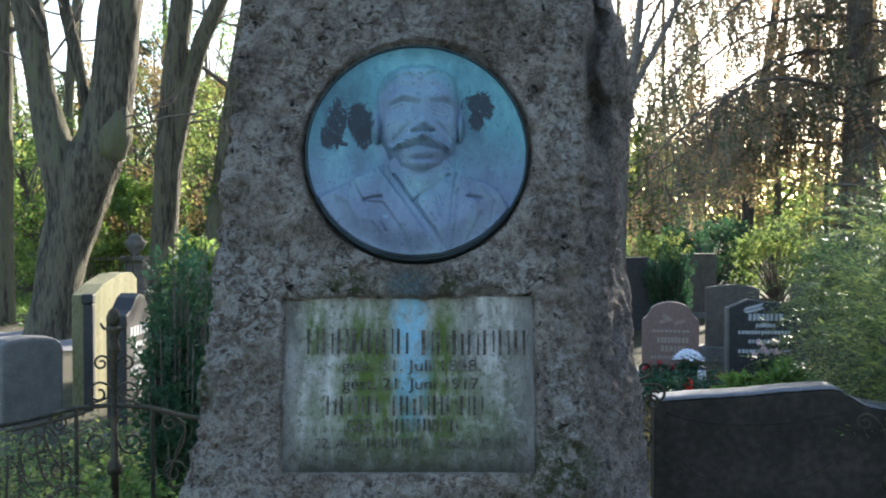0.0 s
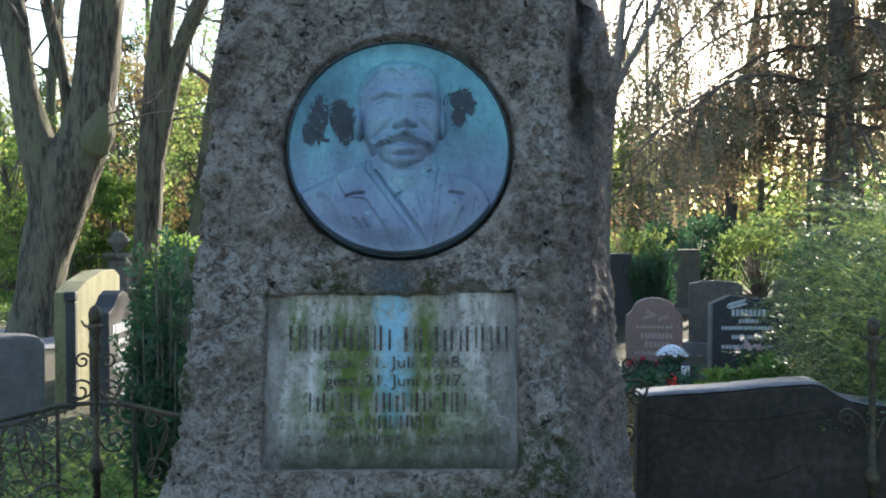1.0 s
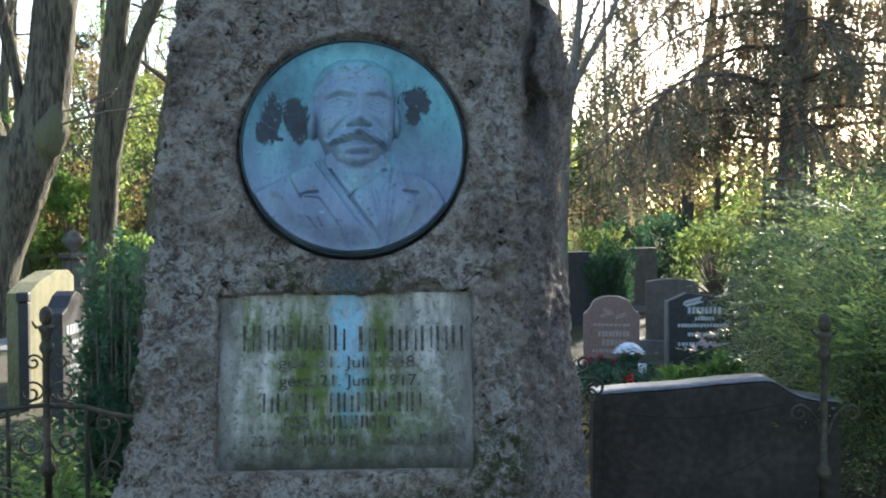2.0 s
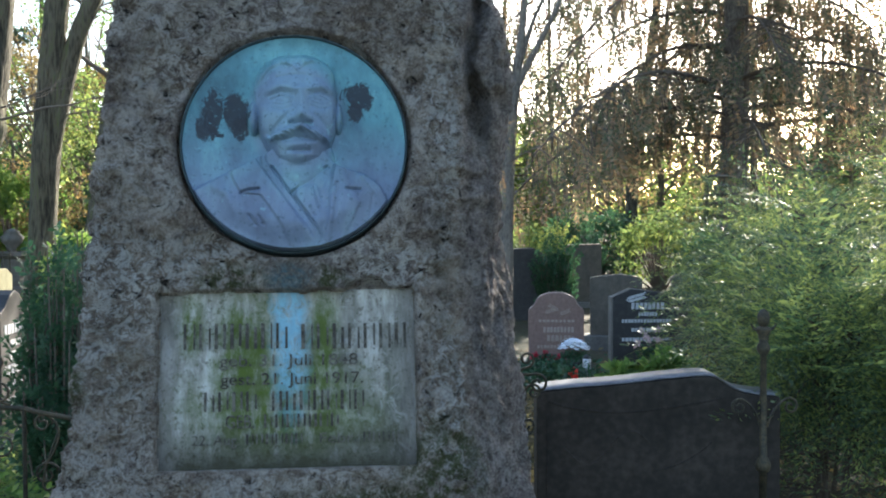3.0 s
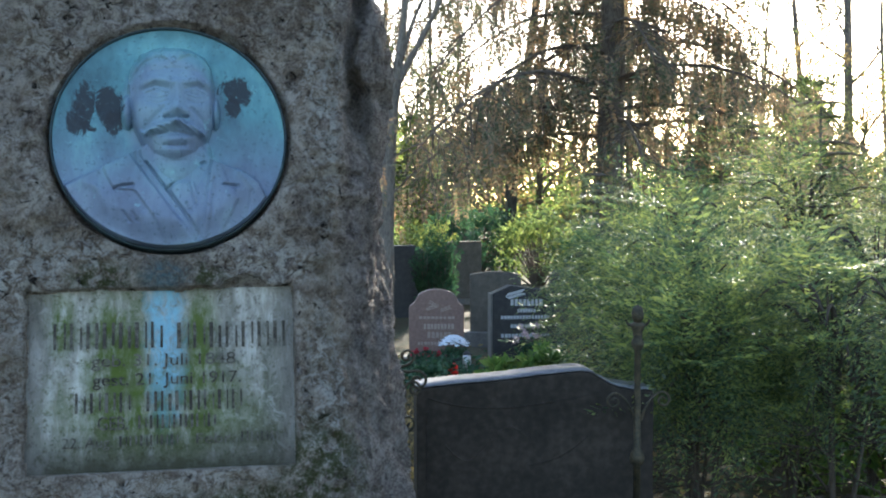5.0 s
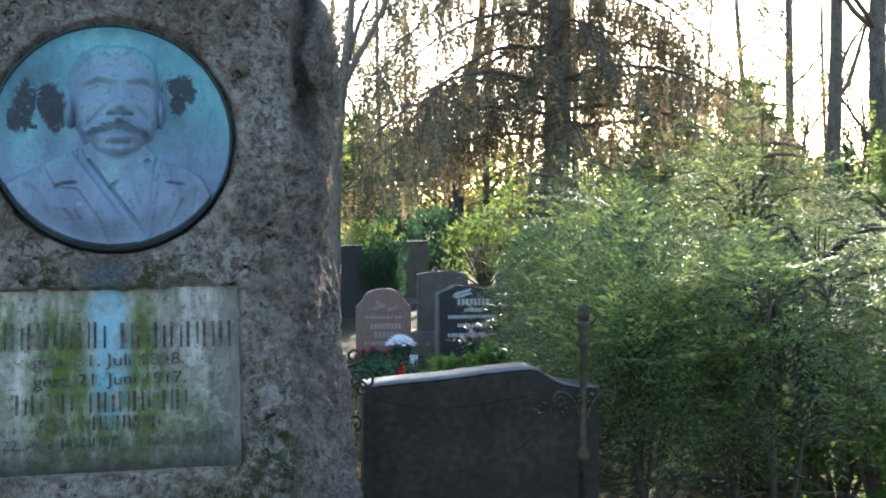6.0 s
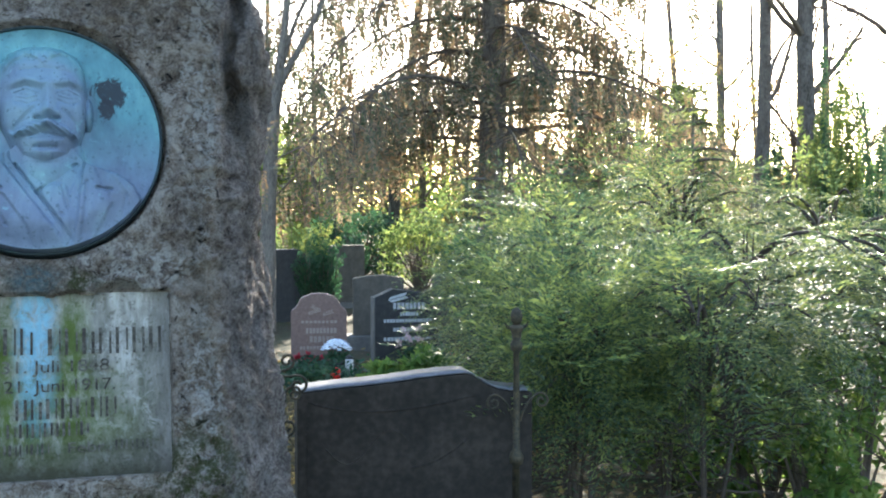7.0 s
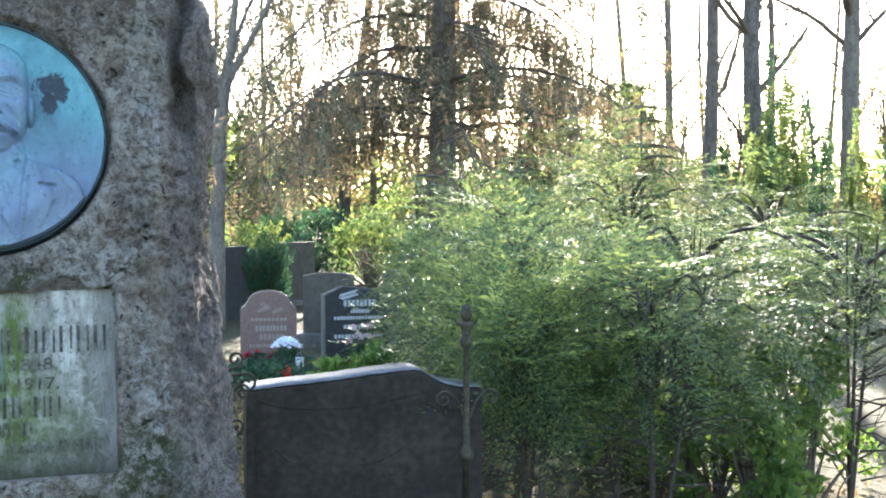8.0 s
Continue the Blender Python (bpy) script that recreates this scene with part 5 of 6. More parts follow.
def build_edge_trees():
    for label, d, pts, rad in (("tall grey tree trunk at the lawn's edge", 13.5, [(-4, 600), (0, 400), (4, 250), (8, 100), (10, 0), (12, -400)], [60, 44, 38, 34, 32, 24]),
                               ("dark leaning tree trunk with ivy at its foot", 17.0, [(372, 560), (380, 440), (398, 300), (412, 200), (428, 100), (446, 0), (490, -300)], [60, 44, 38, 36, 34, 32, 22]),
                               ("slim tree stem in the shade", 19.0, [(160, 560), (120, 250), (128, 100), (140, 0), (150, -300)], [22, 18, 16, 15, 10]),
                               ("slim grey tree stem behind the spruce boughs", 20.0, [(1318, 520), (1325, 330), (1335, 250), (1345, 180), (1366, 60), (1380, -100)], [26, 22, 20, 18, 16, 10])):
        root = thing("tree", label, "tree")
        p, r = limb([at_px(x, y, d) for x, y in pts], np.array(rad) * d / 1997 / 2, 28)
        part("trunk", limbs_mesh([(p, r)], 18, 0.08, 0.008), M_BARK, root)
        rng = np.random.default_rng(int(d * 10))
        out = []
        for i in (12, 15, 18, 20, 22):
            s = rng.choice((-1, 1))
            twigs(rng, p[i], np.array([s * 0.85, 0, 0.45]), rng.uniform(0.8, 1.6), r[i] * 0.3, 2, out, 0.5, 0.05, 3)
        part("branchwork", twig_mesh(out), M_TWIG, root, kind="stuff")
    root = thing("young_tree", "slim bare forked young tree with smooth stems", "tree")
    d = 12.0
    P = lambda x, y: at_px(x, y, d)
    k = d / 1997 / 2
    a = limb([P(1092, 620), P(1095, 400), P(1102, 240), P(1112, 165), P(1122, 100), P(1128, 40), P(1137, -30), P(1150, -200)], np.array([34, 28, 24, 20, 14, 12, 11, 6]) * k, 26)
    b = limb([P(1104, 205), P(1122, 150), P(1150, 105), P(1180, 45), P(1206, -10), P(1250, -120)], np.array([15, 13, 11, 9, 8, 5]) * k, 18)
    c = limb([P(1122, 130), P(1140, 60), P(1170, 0), P(1190, -60)], np.array([8, 7, 6, 4]) * k, 12)
    part("trunk", limbs_mesh([a], 14, 0.05, 0.002), M_BARK2, root)
    part("limb", limbs_mesh([b], 12, 0.05, 0.002), M_BARK2, root)
    part("limb", limbs_mesh([c], 10, 0.05, 0.002), M_BARK2, root)


build_forked_tree()
build_second_tree()
build_edge_trees()


# -- the great spruce with hanging twigs --
def build_spruce():
    rng = np.random.default_rng(21)
    x, y = polar(20.0, 14.0)
    root = thing("spruce", "tall old spruce with bare lower trunk and drooping brownish boughs", "tree", at=(x, y, gz(x, y) - 0.1))
    u = np.linspace(0, 1, 30)
    part("trunk", limbs_mesh([(np.stack([0.05 * np.sin(u * 5), 0 * u, 12 * u], -1), 0.17 * (1.12 - 0.85 * u))], 26, 0.06, 0.008), M_BARK2, root)
    out, pos, dirs, size = [], [], [], []
    hang_p, hang_d, hang_s = [], [], []
    for w in range(70):
        z = 2.2 + 8.5 * (w / 70) ** 1.25 + rng.uniform(-0.1, 0.1)
        L = (3.9 - 2.8 * (z - 2.3) / 8.6) * rng.uniform(0.5, 1.2)
        a = w * 2.4 + rng.uniform(-0.3, 0.3)
        c, s = math.cos(a), math.sin(a)
        q = bezier((0, 0, z), (c * L * 0.5, s * L * 0.5, z + 0.15 * L), (c * L, s * L, z - rng.uniform(0.15, 0.5) * L), 12)
        out.append((q, np.linspace(0.03, 0.006, 12)))
        for k in range(28):
            v = 0.12 + 0.88 * (k + rng.uniform()) / 28
            i = min(10, int(v * 11))
            p = q[i] + (q[i + 1] - q[i]) * (v * 11 - i)
            e = (q[i + 1] - q[i]) / np.linalg.norm(q[i + 1] - q[i])
            side = np.cross(e, [0, 0, 1]) * rng.choice((-1, 1))
            t = p + side * rng.uniform(0.2, 0.55) + e * 0.15 + np.array([0, 0, -0.15])
            out.append((bezier(p, (p + t) / 2 + np.array([0, 0, 0.05]), t, 5), np.linspace(0.008, 0.004, 5)))
            pos.append(t)
            dirs.append(side + e * 0.7 + np.array([0, 0, -0.7]))
            size.append(rng.uniform(0.26, 0.54))
            for _ in range(2):
                h = p + (t - p) * rng.uniform(0, 1)
                hang_p.append(h)
                hang_d.append(np.array([0.15 * rng.normal(), 0.15 * rng.normal(), -1.0]) + 0.25 * side)
                hang_s.append(rng.uniform(0.2, 0.62))
            h = p + (t - p) * rng.uniform(0, 1)
            g = h + np.array([0.08 * rng.normal(), 0.08 * rng.normal(), -rng.uniform(0.25, 0.7)])
            out.append((bezier(h, (h + g) / 2 + 0.06 * side, g, 4), np.linspace(0.006, 0.003, 4)))
    part("branchwork", twig_mesh(out), M_TWIG, root, kind="stuff")
    needles("crown", SPRAY_LACE, pos, dirs, rng.normal(size=(len(pos), 3)) * 0.3 + [0, 0, 1], size, M_SPRUCE, root)
    needles("hanging_foliage", SPRAY_HANG, hang_p, hang_d, rng.normal(size=(len(hang_p), 3)), hang_s, M_SPRUCE, root)


build_spruce()


# -- the hemlock thicket --
def hemlock(x, y, height, reach, seed, label, branches=34, per=26, size=0.26, low=0.25, templates=None, tier=0.66):
    """A shrub of arching boughs with flat feathery sprays."""
    rng = np.random.default_rng(seed)
    root = thing("hemlock_shrub", label, "shrub", at=(x, y, gz(x, y) - 0.03))
    out, pos, dirs, size_l = [], [], [], []
    for b in range(branches):
        a = 2 * np.pi * b / branches * 5.0 + rng.uniform(-0.4, 0.4)
        c, s = math.cos(a), math.sin(a)
        t = low + (1 - low) * ((b + rng.uniform(0, 1)) / branches)
        L = reach * (1.15 - 0.55 * t) * rng.uniform(0.6, 1.3)
        z0, z1 = height * t * tier, height * t
        q = bezier((0.06 * c, 0.06 * s, z0), (c * L * 0.55, s * L * 0.55, z1 + 0.10), (c * L, s * L, z1 - 0.18 * L), 10)
        out.append((q, np.linspace(0.015, 0.003, 10)))
        for k in range(per):
            v = 0.18 + 0.82 * (k + rng.uniform()) / per
            i = min(8, int(v * 9))
            p = q[i] + (q[i + 1] - q[i]) * (v * 9 - i)
            e = (q[i + 1] - q[i]) / np.linalg.norm(q[i + 1] - q[i])
            sg = 1 if k % 2 else -1
            side = np.cross(e, [0, 0, 1]) * sg
            pos.append(p + side * rng.uniform(0, 0.08) + [0, 0, rng.uniform(-0.05, 0.03)])
            dirs.append(e * rng.uniform(0.5, 1.0) + side * rng.uniform(0.2, 0.9) + np.array([0, 0, rng.uniform(-0.25, 0.0)]))
            size_l.append(size * rng.uniform(0.6, 1.3) * (1.15 - 0.5 * v))
    for _ in range(26):
        a, z0 = rng.uniform(0, 2 * np.pi), height * rng.uniform(0.05, 0.6)
        w = np.array([math.cos(a), math.sin(a), rng.uniform(-0.1, 0.5)])
        twigs(rng, (0.05 * w[0], 0.05 * w[1], z0), w / np.linalg.norm(w), reach * rng.uniform(0.5, 1.0), 0.006, 1, out, 0.5, 0.0, 3)
    u = np.linspace(0, 1, 10)
    for _ in range(3):
        e = rng.uniform(-0.15, 0.15, 2)
        out.append((np.stack([e[0] * u, e[1] * u, height * 0.97 * u], -1), np.linspace(0.014, 0.004, 10)))
    part("branchwork", twig_mesh(out, 5), M_STEM, root, kind="stuff")
    needles("crown", templates or SPRAY_FINE, pos, dirs, rng.normal(size=(len(pos), 3)) * 0.16 + [0, 0, 1], size_l, M_HEMLOCK, root)
    return root


HEDGE = [(2.38, 5.3, 1.42, 0.62), (2.62, 4.7, 1.40, 0.70), (3.15, 4.9, 1.48, 0.85), (2.45, 4.05, 1.32, 0.52), (3.9, 4.6, 1.45, 0.9), (2.75, 6.2, 1.55, 0.68), (3.5, 6.2, 1.75, 0.8), (4.3, 5.8, 1.65, 0.9), (2.05, 4.5, 1.25, 0.42), (1.98, 4.2, 1.2, 0.30), (2.58, 6.75, 1.35, 0.44)]
for k, (hx, hy, hh, hr) in enumerate(HEDGE):
    hemlock(hx, hy, hh, hr, 40 + k, "feathery green hemlock shrub with sunlit arching sprays", 22, 9, 0.58, 0.62, SPRAY_FROND, 0.88)
for k, (haz, hd, hh, hr) in enumerate(((19.6, 8.0, 1.75, 0.62), (30.2, 7.4, 2.35, 0.75), (27.0, 8.6, 2.2, 0.8), (24.0, 9.0, 1.8, 0.8))):
    conifer(haz, hd, hh, hr, "young conifer with light green feathery boughs", 60 + k, SPRAY_FINE, M_YOUNG, 0.36, 9, 19, 0.1, 0.12, 0.05, "young_conifer", 0.85, 5)


# -- yews, junipers and low plants --
def columnar(az, d, height, reach, seed, label, material=None, shoots=90, name="columnar_yew", size=0.16, templates=None, flare=0.7):
    """An upright shrub of many steep shoots."""
    rng = np.random.default_rng(seed)
    x, y = polar(az, d)
    root = thing(name, label, "shrub", at=(x, y, gz(x, y) - 0.02))
    out, pos, dirs, size_l = [], [], [], []
    for _ in range(shoots):
        a, q, top = rng.uniform(0, 2 * np.pi), reach * math.sqrt(rng.uniform()), height * rng.uniform(0.45, 1.0)
        e = np.array([q * math.cos(a), q * math.sin(a), top * (1 - 0.25 * (q / reach) ** 2)])
        p = bezier((0.3 * e[0], 0.3 * e[1], 0), (e[0] * 0.9, e[1] * 0.9, e[2] * 0.4), e, 9)
        out.append((p, np.linspace(0.008, 0.003, 9)))
        for k in range(int(9 * height)):
            v = 0.1 + 0.9 * (k + rng.uniform()) / (9 * height)
            i = min(7, int(v * 8))
            pos.append(p[i] + (p[i + 1] - p[i]) * (v * 8 - i))
            b = rng.uniform(0, 2 * np.pi)
            dirs.append(np.array([flare * math.cos(b), flare * math.sin(b), 0.9]))
            size_l.append(size * rng.uniform(0.5, 1.2))
    part("branchwork", twig_mesh(out), M_TWIG, root, kind="stuff")
    needles("crown", templates or SPRAY_THIN, pos, dirs, rng.normal(size=(len(pos), 3)), size_l, material or M_YEW, root)
    return root


columnar(-13.2, 5.6, 1.58, 0.16, 1, "dark green columnar yew with upright shoots", shoots=60)
columnar(-11.4, 5.9, 1.55, 0.16, 2, "dark green columnar yew beside the monument", shoots=60)
columnar(-12.3, 7.2, 1.2, 0.20, 3, "bluish green upright yew shrub", shoots=50)
columnar(10.6, 15.0, 1.12, 0.40, 4, "light green juniper with upright shoots among headstones", M_WOOD_G, 90, "juniper", 0.2)
columnar(11.4, 13.0, 1.05, 0.22, 5, "juniper shrub beside a dark headstone", M_YEW, 70, "juniper", 0.2)
columnar(12.0, 17.0, 1.25, 0.5, 6, "dark clipped yew behind the headstones", M_YEW, 70, "yew", 0.25)


def groundcover(x, y, rx, ry, n, size, material, label, seed, name="ground_cover", h=0.14):
    rng = np.random.default_rng(seed)
    p = np.stack([x + rx * rng.normal(size=n) * 0.5, y + ry * rng.normal(size=n) * 0.5, np.zeros(n)], -1)
    p[:, 2] = ground_height(p[:, 0], p[:, 1]) + rng.uniform(0, 1, n) ** 1.5 * h
    v, f = scatter(leaf_quad(1.0, 0.5), p, frames(rng.normal(size=(n, 3)) * [1, 1, 0.5] + [0, 0, 0.3], rng.normal(size=(n, 3)) * 0.5 + [0, 0, 1]), size * rng.uniform(0.6, 1.4, n))
    tagged(part(name, fast_mesh(name, v, f, False), material), label, "plants", kind="stuff")


groundcover(-1.25, 5.0, 0.7, 0.9, 5000, 0.05, M_LIME, "bright green low ground cover in the sun", 1, h=0.30)
groundcover(-1.6, 6.2, 0.9, 0.8, 4000, 0.05, M_HEMLOCK, "green low ground cover between graves", 2, h=0.25)
groundcover(-1.0, 4.0, 1.0, 0.9, 3000, 0.05, M_AUTUMN, "fallen brown and yellow leaves", 3, "fallen_leaves", 0.03)
groundcover(1.5, 7.2, 1.6, 2.2, 6000, 0.05, M_AUTUMN, "fallen brown and yellow leaves", 4, "fallen_leaves", 0.03)
groundcover(1.7, 8.6, 0.5, 0.5, 1600, 0.05, M_YEW, "bluish green grave planting", 5, h=0.14)
groundcover(0.85, 5.2, 0.5, 1.6, 2500, 0.05, M_AUTUMN, "fallen brown and yellow leaves", 6, "fallen_leaves", 0.03)
groundcover(2.6, 4.2, 1.6, 1.0, 5000, 0.045, M_AUTUMN, "dead leaves and litter under the thicket", 7, "fallen_leaves", 0.05)
groundcover(-6.5, 15.5, 3.0, 2.4, 9000, 0.06, M_LIME, "sunlit mossy lawn with fallen leaves", 8, "lawn", 0.05)
shrub(14.9, 6.3, 0.66, 0.26, "bright green arching fern-like grave plant", 11, M_LIME, 2600, 0.07, 16, "grave_plant")
shrub(17.2, 6.5, 0.66, 0.28, "bright green leafy grave plant behind the black stone", 12, M_LIME, 2400, 0.07, 16, "grave_plant")
for k, (haz, hd, hh) in enumerate(((-21.8, 3.5, 0.86), (-19.4, 3.45, 0.70), (-24.5, 3.6, 0.95))):
    hemlock(*polar(haz, hd), hh, 0.34, 90 + k, "small dark green hemlock shrub growing through the fence", 22, 16, 0.17)
shrub(-21.7, 17.0, 1.9, 0.7, "bright yellow-green rounded shrub by the lawn", 21, M_LIME, 5000, 0.06)
shrub(-11.8, 14.0, 1.0, 0.6, "yellow-green sunlit shrub behind the yews", 23, M_LIME, 5000, 0.06)
shrub(-15.2, 20.0, 2.0, 0.7, "yellow-green young shrub behind a pedestal tomb", 24, M_LIME, 4000, 0.08)
shrub(-16.6, 21.0, 2.1, 0.8, "clipped bright green shrub in the sun", 25, M_LIME, 4500, 0.08)
shrub(-12.8, 8.3, 0.85, 0.32, "blue-green low conifer shrub beside a headstone", 26, M_YEW, 4200, 0.05)


for k, (haz, hd, hh, hr) in enumerate(((32.4, 6.6, 0.7, 0.35), (34.0, 6.0, 0.8, 0.35), (36.0, 5.6, 0.75, 0.4), (38.2, 5.9, 0.9, 0.4), (29.6, 6.4, 0.55, 0.3))):
    shrub(haz, hd, hh, hr, "low sunlit shrub with yellowing leaves under the hemlocks", 31 + k, M_LIME, 1500, 0.055, 18)


# -- flowers and lanterns on the graves --
def chrysanthemum(at):
    rng = np.random.default_rng(5)
    root = thing("potted_chrysanthemum", "potted chrysanthemum with a dome of white blooms", "flowers", at=at)
    part("pot", lathe([(0.07, -0.03), (0.09, 0.12), (0.10, 0.125), (0.10, 0.14), (0.09, 0.14)], 16), M_POT, root)
    part("leaves", fast_mesh("leaves", *leaf_cloud(rng, 420, [(0, 0, 0.16, 0.09), (0.05, 0, 0.15, 0.08), (-0.05, 0, 0.15, 0.08)], leaf_quad(1, 0.5), 0.035), False), M_YEW, root)
    for k in range(40):
        a, q = k * 2.4, 0.098 * math.sqrt((k + 0.5) / 40)
        c = np.array([q * math.cos(a) * 1.15, q * math.sin(a) * 1.15, 0.315 - 8.0 * q * q])
        n = 16
        b = np.linspace(0, 2 * np.pi, n, endpoint=False)
        d = np.stack([np.cos(b), np.sin(b), 0.35 + 0.3 * rng.uniform(size=n)], -1) + np.array([c[0], c[1], 0]) * 4
        v, f = scatter(leaf_quad(1, 0.42), np.repeat(c[None], n, 0), frames(d, np.array([[0, 0, 1.0]] * n)), 0.034 * rng.uniform(0.8, 1.2, n))
        part("bloom", fast_mesh("bloom", v, f, False), M_WHITEFL, root)


def lantern(at, material, label, h=0.12, r=0.04):
    root = thing("grave_lantern", label, "lantern", at=at)
    part("glass", lathe([(r * 0.85, -0.02), (r, 0.01), (r * 0.95, h * 0.75), (r * 0.8, h * 0.8)], 16), material, root, soft=True)
    part("lid", lathe([(r * 0.95, h * 0.802), (r * 0.95, h * 0.86), (r * 0.5, h * 0.95), (r * 0.2, h)], 16), M_REDGLASS if material is M_REDGLASS else M_POT, root, soft=True)


def flower_clump(at, material, label, n=9, r=0.10, size=0.035, seed=2, height=0.12):
    rng = np.random.default_rng(seed)
    root = thing("flower_clump", label, "flowers", at=at)
    part("leaves", fast_mesh("leaves", *leaf_cloud(rng, 260, [(0, 0, height * 0.4, r), (r * 0.5, 0, height * 0.4, r * 0.8)], leaf_quad(1, 0.5), 0.045), False), M_YEW, root)
    for k in range(n):
        c = np.array([r * rng.normal() * 0.6, r * rng.normal() * 0.5, height * rng.uniform(0.7, 1.2)])
        m = 10
        d = rng.normal(size=(m, 3)) + [0, -0.4, 0.5]
        v, f = scatter(leaf_quad(1, 0.7), np.repeat(c[None], m, 0), frames(d, rng.normal(size=(m, 3))), size * rng.uniform(0.8, 1.3, m))
        part("bloom", fast_mesh("bloom", v, f, False), material, root)


chrysanthemum((1.96, 8.98, 0.17))
lantern((1.83, 8.40, 0.22), M_REDGLASS, "red plastic grave lantern", 0.13, 0.04)
lantern((2.02, 8.77, 0.235), M_SILVER, "small silver and black grave lantern", 0.16, 0.035)
flower_clump((1.73, 9.0, 0.24), M_REDFL, "dark red flowers in front of a headstone", 7, 0.09, 0.04, 3, 0.12)
flower_clump((2.60, 8.98, 0.24), M_PINKFL, "pink roses in front of a dark headstone", 7, 0.10, 0.04, 4, 0.27)
flower_clump((2.75, 8.7, 0.24), M_REDFL, "dark red heather on a grave", 14, 0.2, 0.03, 5, 0.12)
flower_clump((1.62, 8.3, 0.22), M_YEW, "bluish succulents on a grave", 5, 0.14, 0.05, 6, 0.10)


# ---- far trees ----
far = random.Random(12)
for k in range(10):
    bare_tree(29.5 + k * 1.8 + far.uniform(-0.4, 0.4), far.uniform(24, 36), far.uniform(0.10, 0.26), far.uniform(8, 12), "bare tall tree against the bright sky", 200 + k, (far.uniform(-0.5, 0.5), 0), 12, 0.12, M_BARK2, depth=3)
bare_tree(33.1, 21.0, 0.28, 10, "tall bare tree with straight trunk and a side bough", 301, (0.25, 0), 12, 0.3, M_BARK2)
bare_tree(35.2, 20.0, 0.34, 10, "ivy-clad bare tree trunk", 302, (0.1, 0), 10, 0.35, M_BARK2)
bare_tree(39.7, 22.0, 0.36, 10, "tall bare tree with forked crown", 303, (0.3, 0), 12, 0.3, M_BARK2)
for k, (a, d, h, r) in enumerate(((34.0, 18.5, 2.6, 0.24), (35.6, 18.0, 3.2, 0.24), (36.4, 19, 4.3, 0.28), (37.3, 18.5, 4.0, 0.3), (38.3, 19.5, 3.4, 0.32), (40.4, 18.0, 2.9, 0.3), (42.3, 18, 3.2, 0.3))):
    columnar(a, d, h, r, 320 + k, "tall upright shrub with slender sunlit shoots", M_WOOD_G if k % 2 else M_YEW, 13, "upright_shrub", 0.26, SPRAY_SLIM, 0.12)
for k in range(10):
    bare_tree(-24 + k * 2.1 + far.uniform(-0.6, 0.6), far.uniform(22, 34), far.uniform(0.08, 0.2), far.uniform(8, 11), "bare slender tree in the woodland edge", 230 + k, (far.uniform(-0.8, 0.8), 0), 8, 0.25)
for k in range(8):
    bare_tree(8 + k * 2.6 + far.uniform(-0.8, 0.8), far.uniform(24, 36), far.uniform(0.08, 0.18), far.uniform(7, 10), "bare slender tree beyond the graves", 250 + k, (far.uniform(-0.8, 0.8), 0), 12, 0.15, depth=3)
for k, (a, d, h, r) in enumerate(((-26, 22, 4.2, 1.8), (-22.5, 24, 4.6, 1.8), (-18.5, 26, 4.6, 2.0), (-15.2, 27, 5.6, 1.8), (-11.8, 24, 4.2, 1.8), (-9.4, 21, 3.6, 1.6), (9.8, 22, 3.2, 1.5), (25.5, 19, 3.6, 1.6), (29, 24, 4.0, 1.6))):
    conifer(a, d, h, r, "dark green spruce at the edge of the cemetery", 400 + k, SPRAY_FAR, M_YEW if k % 2 else M_WOOD_G, 0.56, 6, 18, 0.04, 0.3, 0.10, "spruce", 0.55)
for k in range(16):
    a = -27 + k * 1.25 if k < 16 else 0
    leafy_tree(a, 30 + 6 * far.random(), far.uniform(3.0, 5.0), far.uniform(1.6, 2.4), 0.14, "yellow-green autumn tree at the wood's edge", 430 + k, (M_WOOD_G, M_LIME, M_WOOD_G, M_AUTUMN)[k % 4], 2600, 0.12, 0.1)
for k in range(22):
    a = 7.5 + k * 1.75
    leafy_tree(a, 24 + 12 * far.random(), far.uniform(2.2, 3.6) * (0.62 if a > 33 else 1.0), far.uniform(1.4, 2.2), 0.12, "sunlit yellow-green bush beyond the graves", 460 + k, (M_WOOD_G, M_LIME, M_WOOD_G, M_AUTUMN)[k % 4], 2300, 0.12, 0.05)
for k in range(12):
    shrub((7.5 + k * 3.0) if k < 12 else 0, 17 + 4 * far.random(), far.uniform(0.8, 1.3), 0.8, "green hedge shrub between graves", 500 + k, (M_YEW, M_WOOD_G)[k % 2], 2600, 0.07)


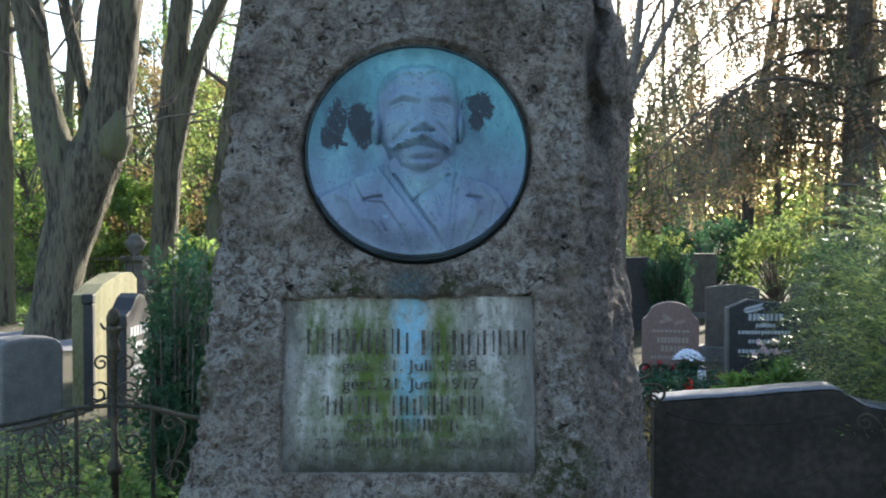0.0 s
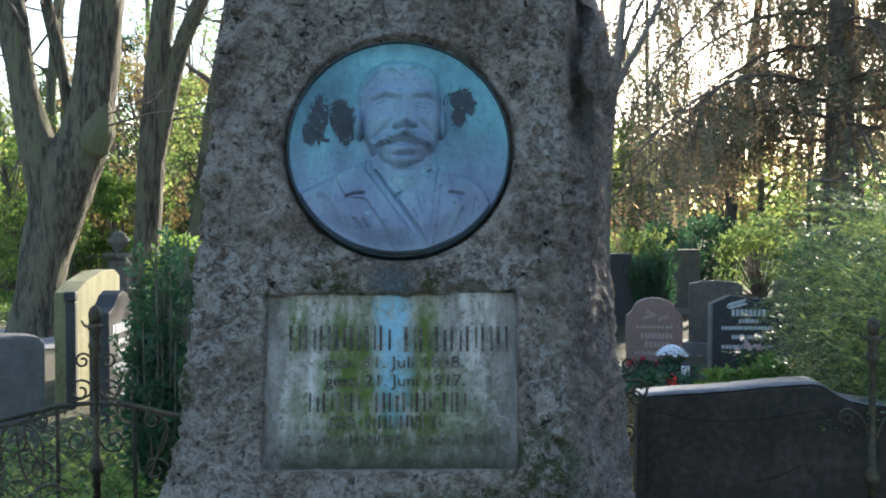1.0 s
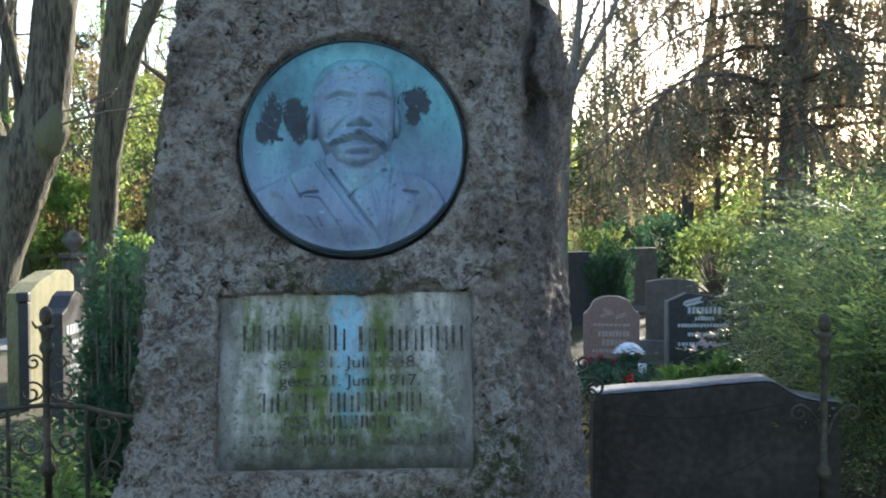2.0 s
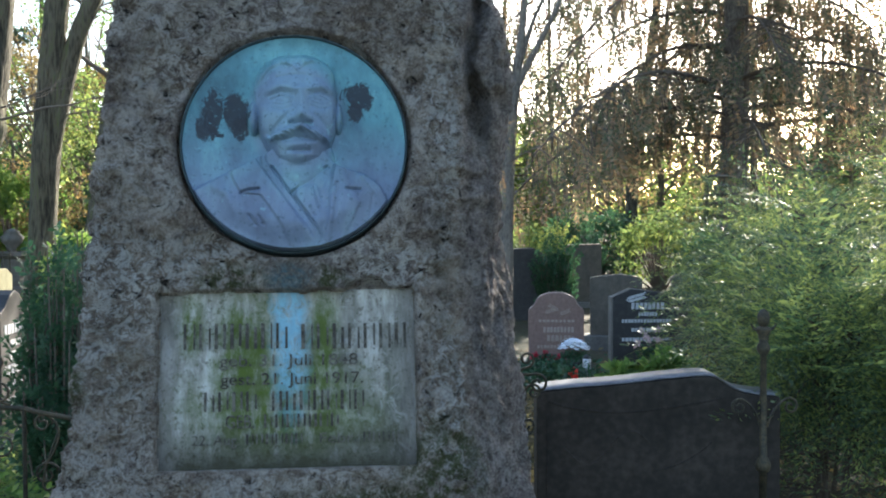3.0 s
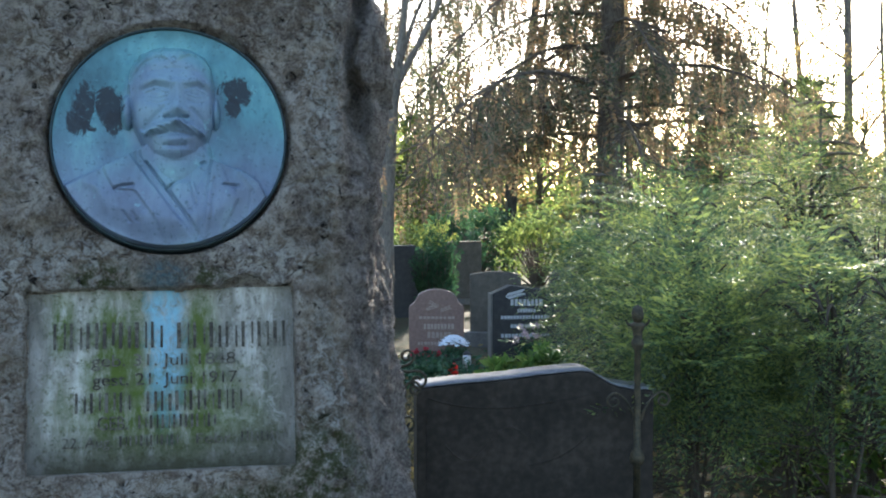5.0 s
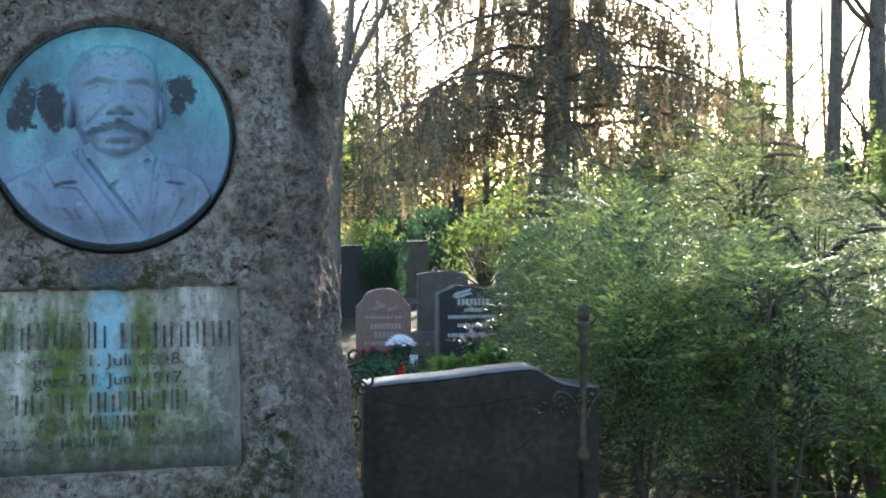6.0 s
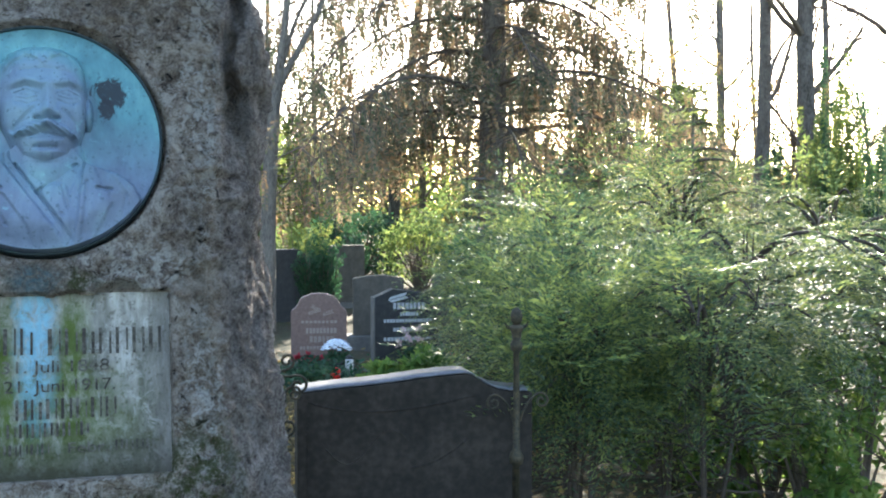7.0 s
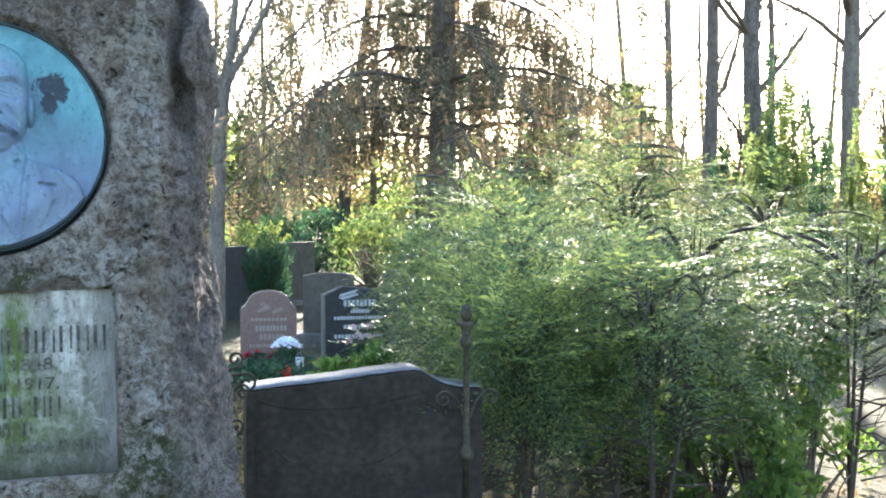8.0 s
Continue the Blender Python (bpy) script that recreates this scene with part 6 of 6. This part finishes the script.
for k, (a, d, h, r) in enumerate(((-24.5, 17, 3.2, 1.3), (-20.2, 19, 3.0, 1.2), (-13.9, 21, 4.4, 1.3), (-10.6, 18, 3.4, 1.2), (-11.9, 22, 5.2, 1.5), (-16.6, 23, 4.8, 1.5), (-22, 21, 4.6, 1.6))):
    leafy_tree(a, d, h, r, 0.10, "sunlit green and yellow undergrowth tree", 520 + k, (M_WOOD_G, M_LIME, M_AUTUMN)[k % 3], 6000, 0.06, 0.05)


for k, (a, d, h, r) in enumerate(((24.5, 25, 4.6, 1.6), (27.5, 27, 5.2, 1.8), (30.5, 24, 4.4, 1.5), (32.0, 28, 4.6, 1.8), (34.6, 26, 4.2, 1.6), (38.0, 27, 4.8, 1.8), (41.5, 26, 4.4, 1.8), (10.5, 27, 5.0, 1.6), (14.0, 28, 4.6, 1.6))):
    leafy_tree(a, d, h, r, 0.10, "thin tree with sparse yellow-brown leaves", 540 + k, (M_AUTUMN, M_WOOD_G)[k % 2], 2200, 0.07, 0.3, 60)


def build_woods():
    """A belt of far woods all round, so that the place is closed."""
    rng = np.random.default_rng(77)
    n = 32000
    a = rng.uniform(0, 2 * np.pi, n)
    lump = fbm(np.stack([np.cos(a) * 6, np.sin(a) * 6, 0 * a], -1), 1.0, 4, 8)
    d = rng.uniform(46, 66, n)
    h = (3.4 + 1.8 * lump) * rng.uniform(0, 1, n) ** 1.3
    p = np.stack([d * np.sin(a), 6 + d * np.cos(a), 0.8 + h], -1)
    v, f = scatter(leaf_quad(1.0, 0.6), p, frames(rng.normal(size=(n, 3)), rng.normal(size=(n, 3))), 0.50 * rng.uniform(0.6, 1.5, n))
    tagged(part("far_woods", fast_mesh("far_woods", v, f, False), M_WOOD_G), "belt of far autumn woodland round the cemetery", "woods", kind="stuff")


build_woods()


# ---- path ----
def build_path():
    us = np.linspace(0, 1, 30)
    rows = []
    for u in us:
        x = -14 + 12 * u
        for w in np.linspace(0, 1, 8):
            y = 11.4 + 0.12 * x + 1.9 * w
            rows.append((x, y, gz(x, y) + 0.012 + 0.012 * math.sin(math.pi * w)))
    n = 8
    i, j = np.meshgrid(np.arange(29), np.arange(n - 1), indexing="ij")
    f = np.stack([i * n + j, (i + 1) * n + j, (i + 1) * n + j + 1, i * n + j + 1], -1).reshape(-1, 4)
    tagged(part("path", fast_mesh("path", np.array(rows), f), M_PATH), "grey gravel cemetery path in dappled light", "path", kind="structure")


build_path()
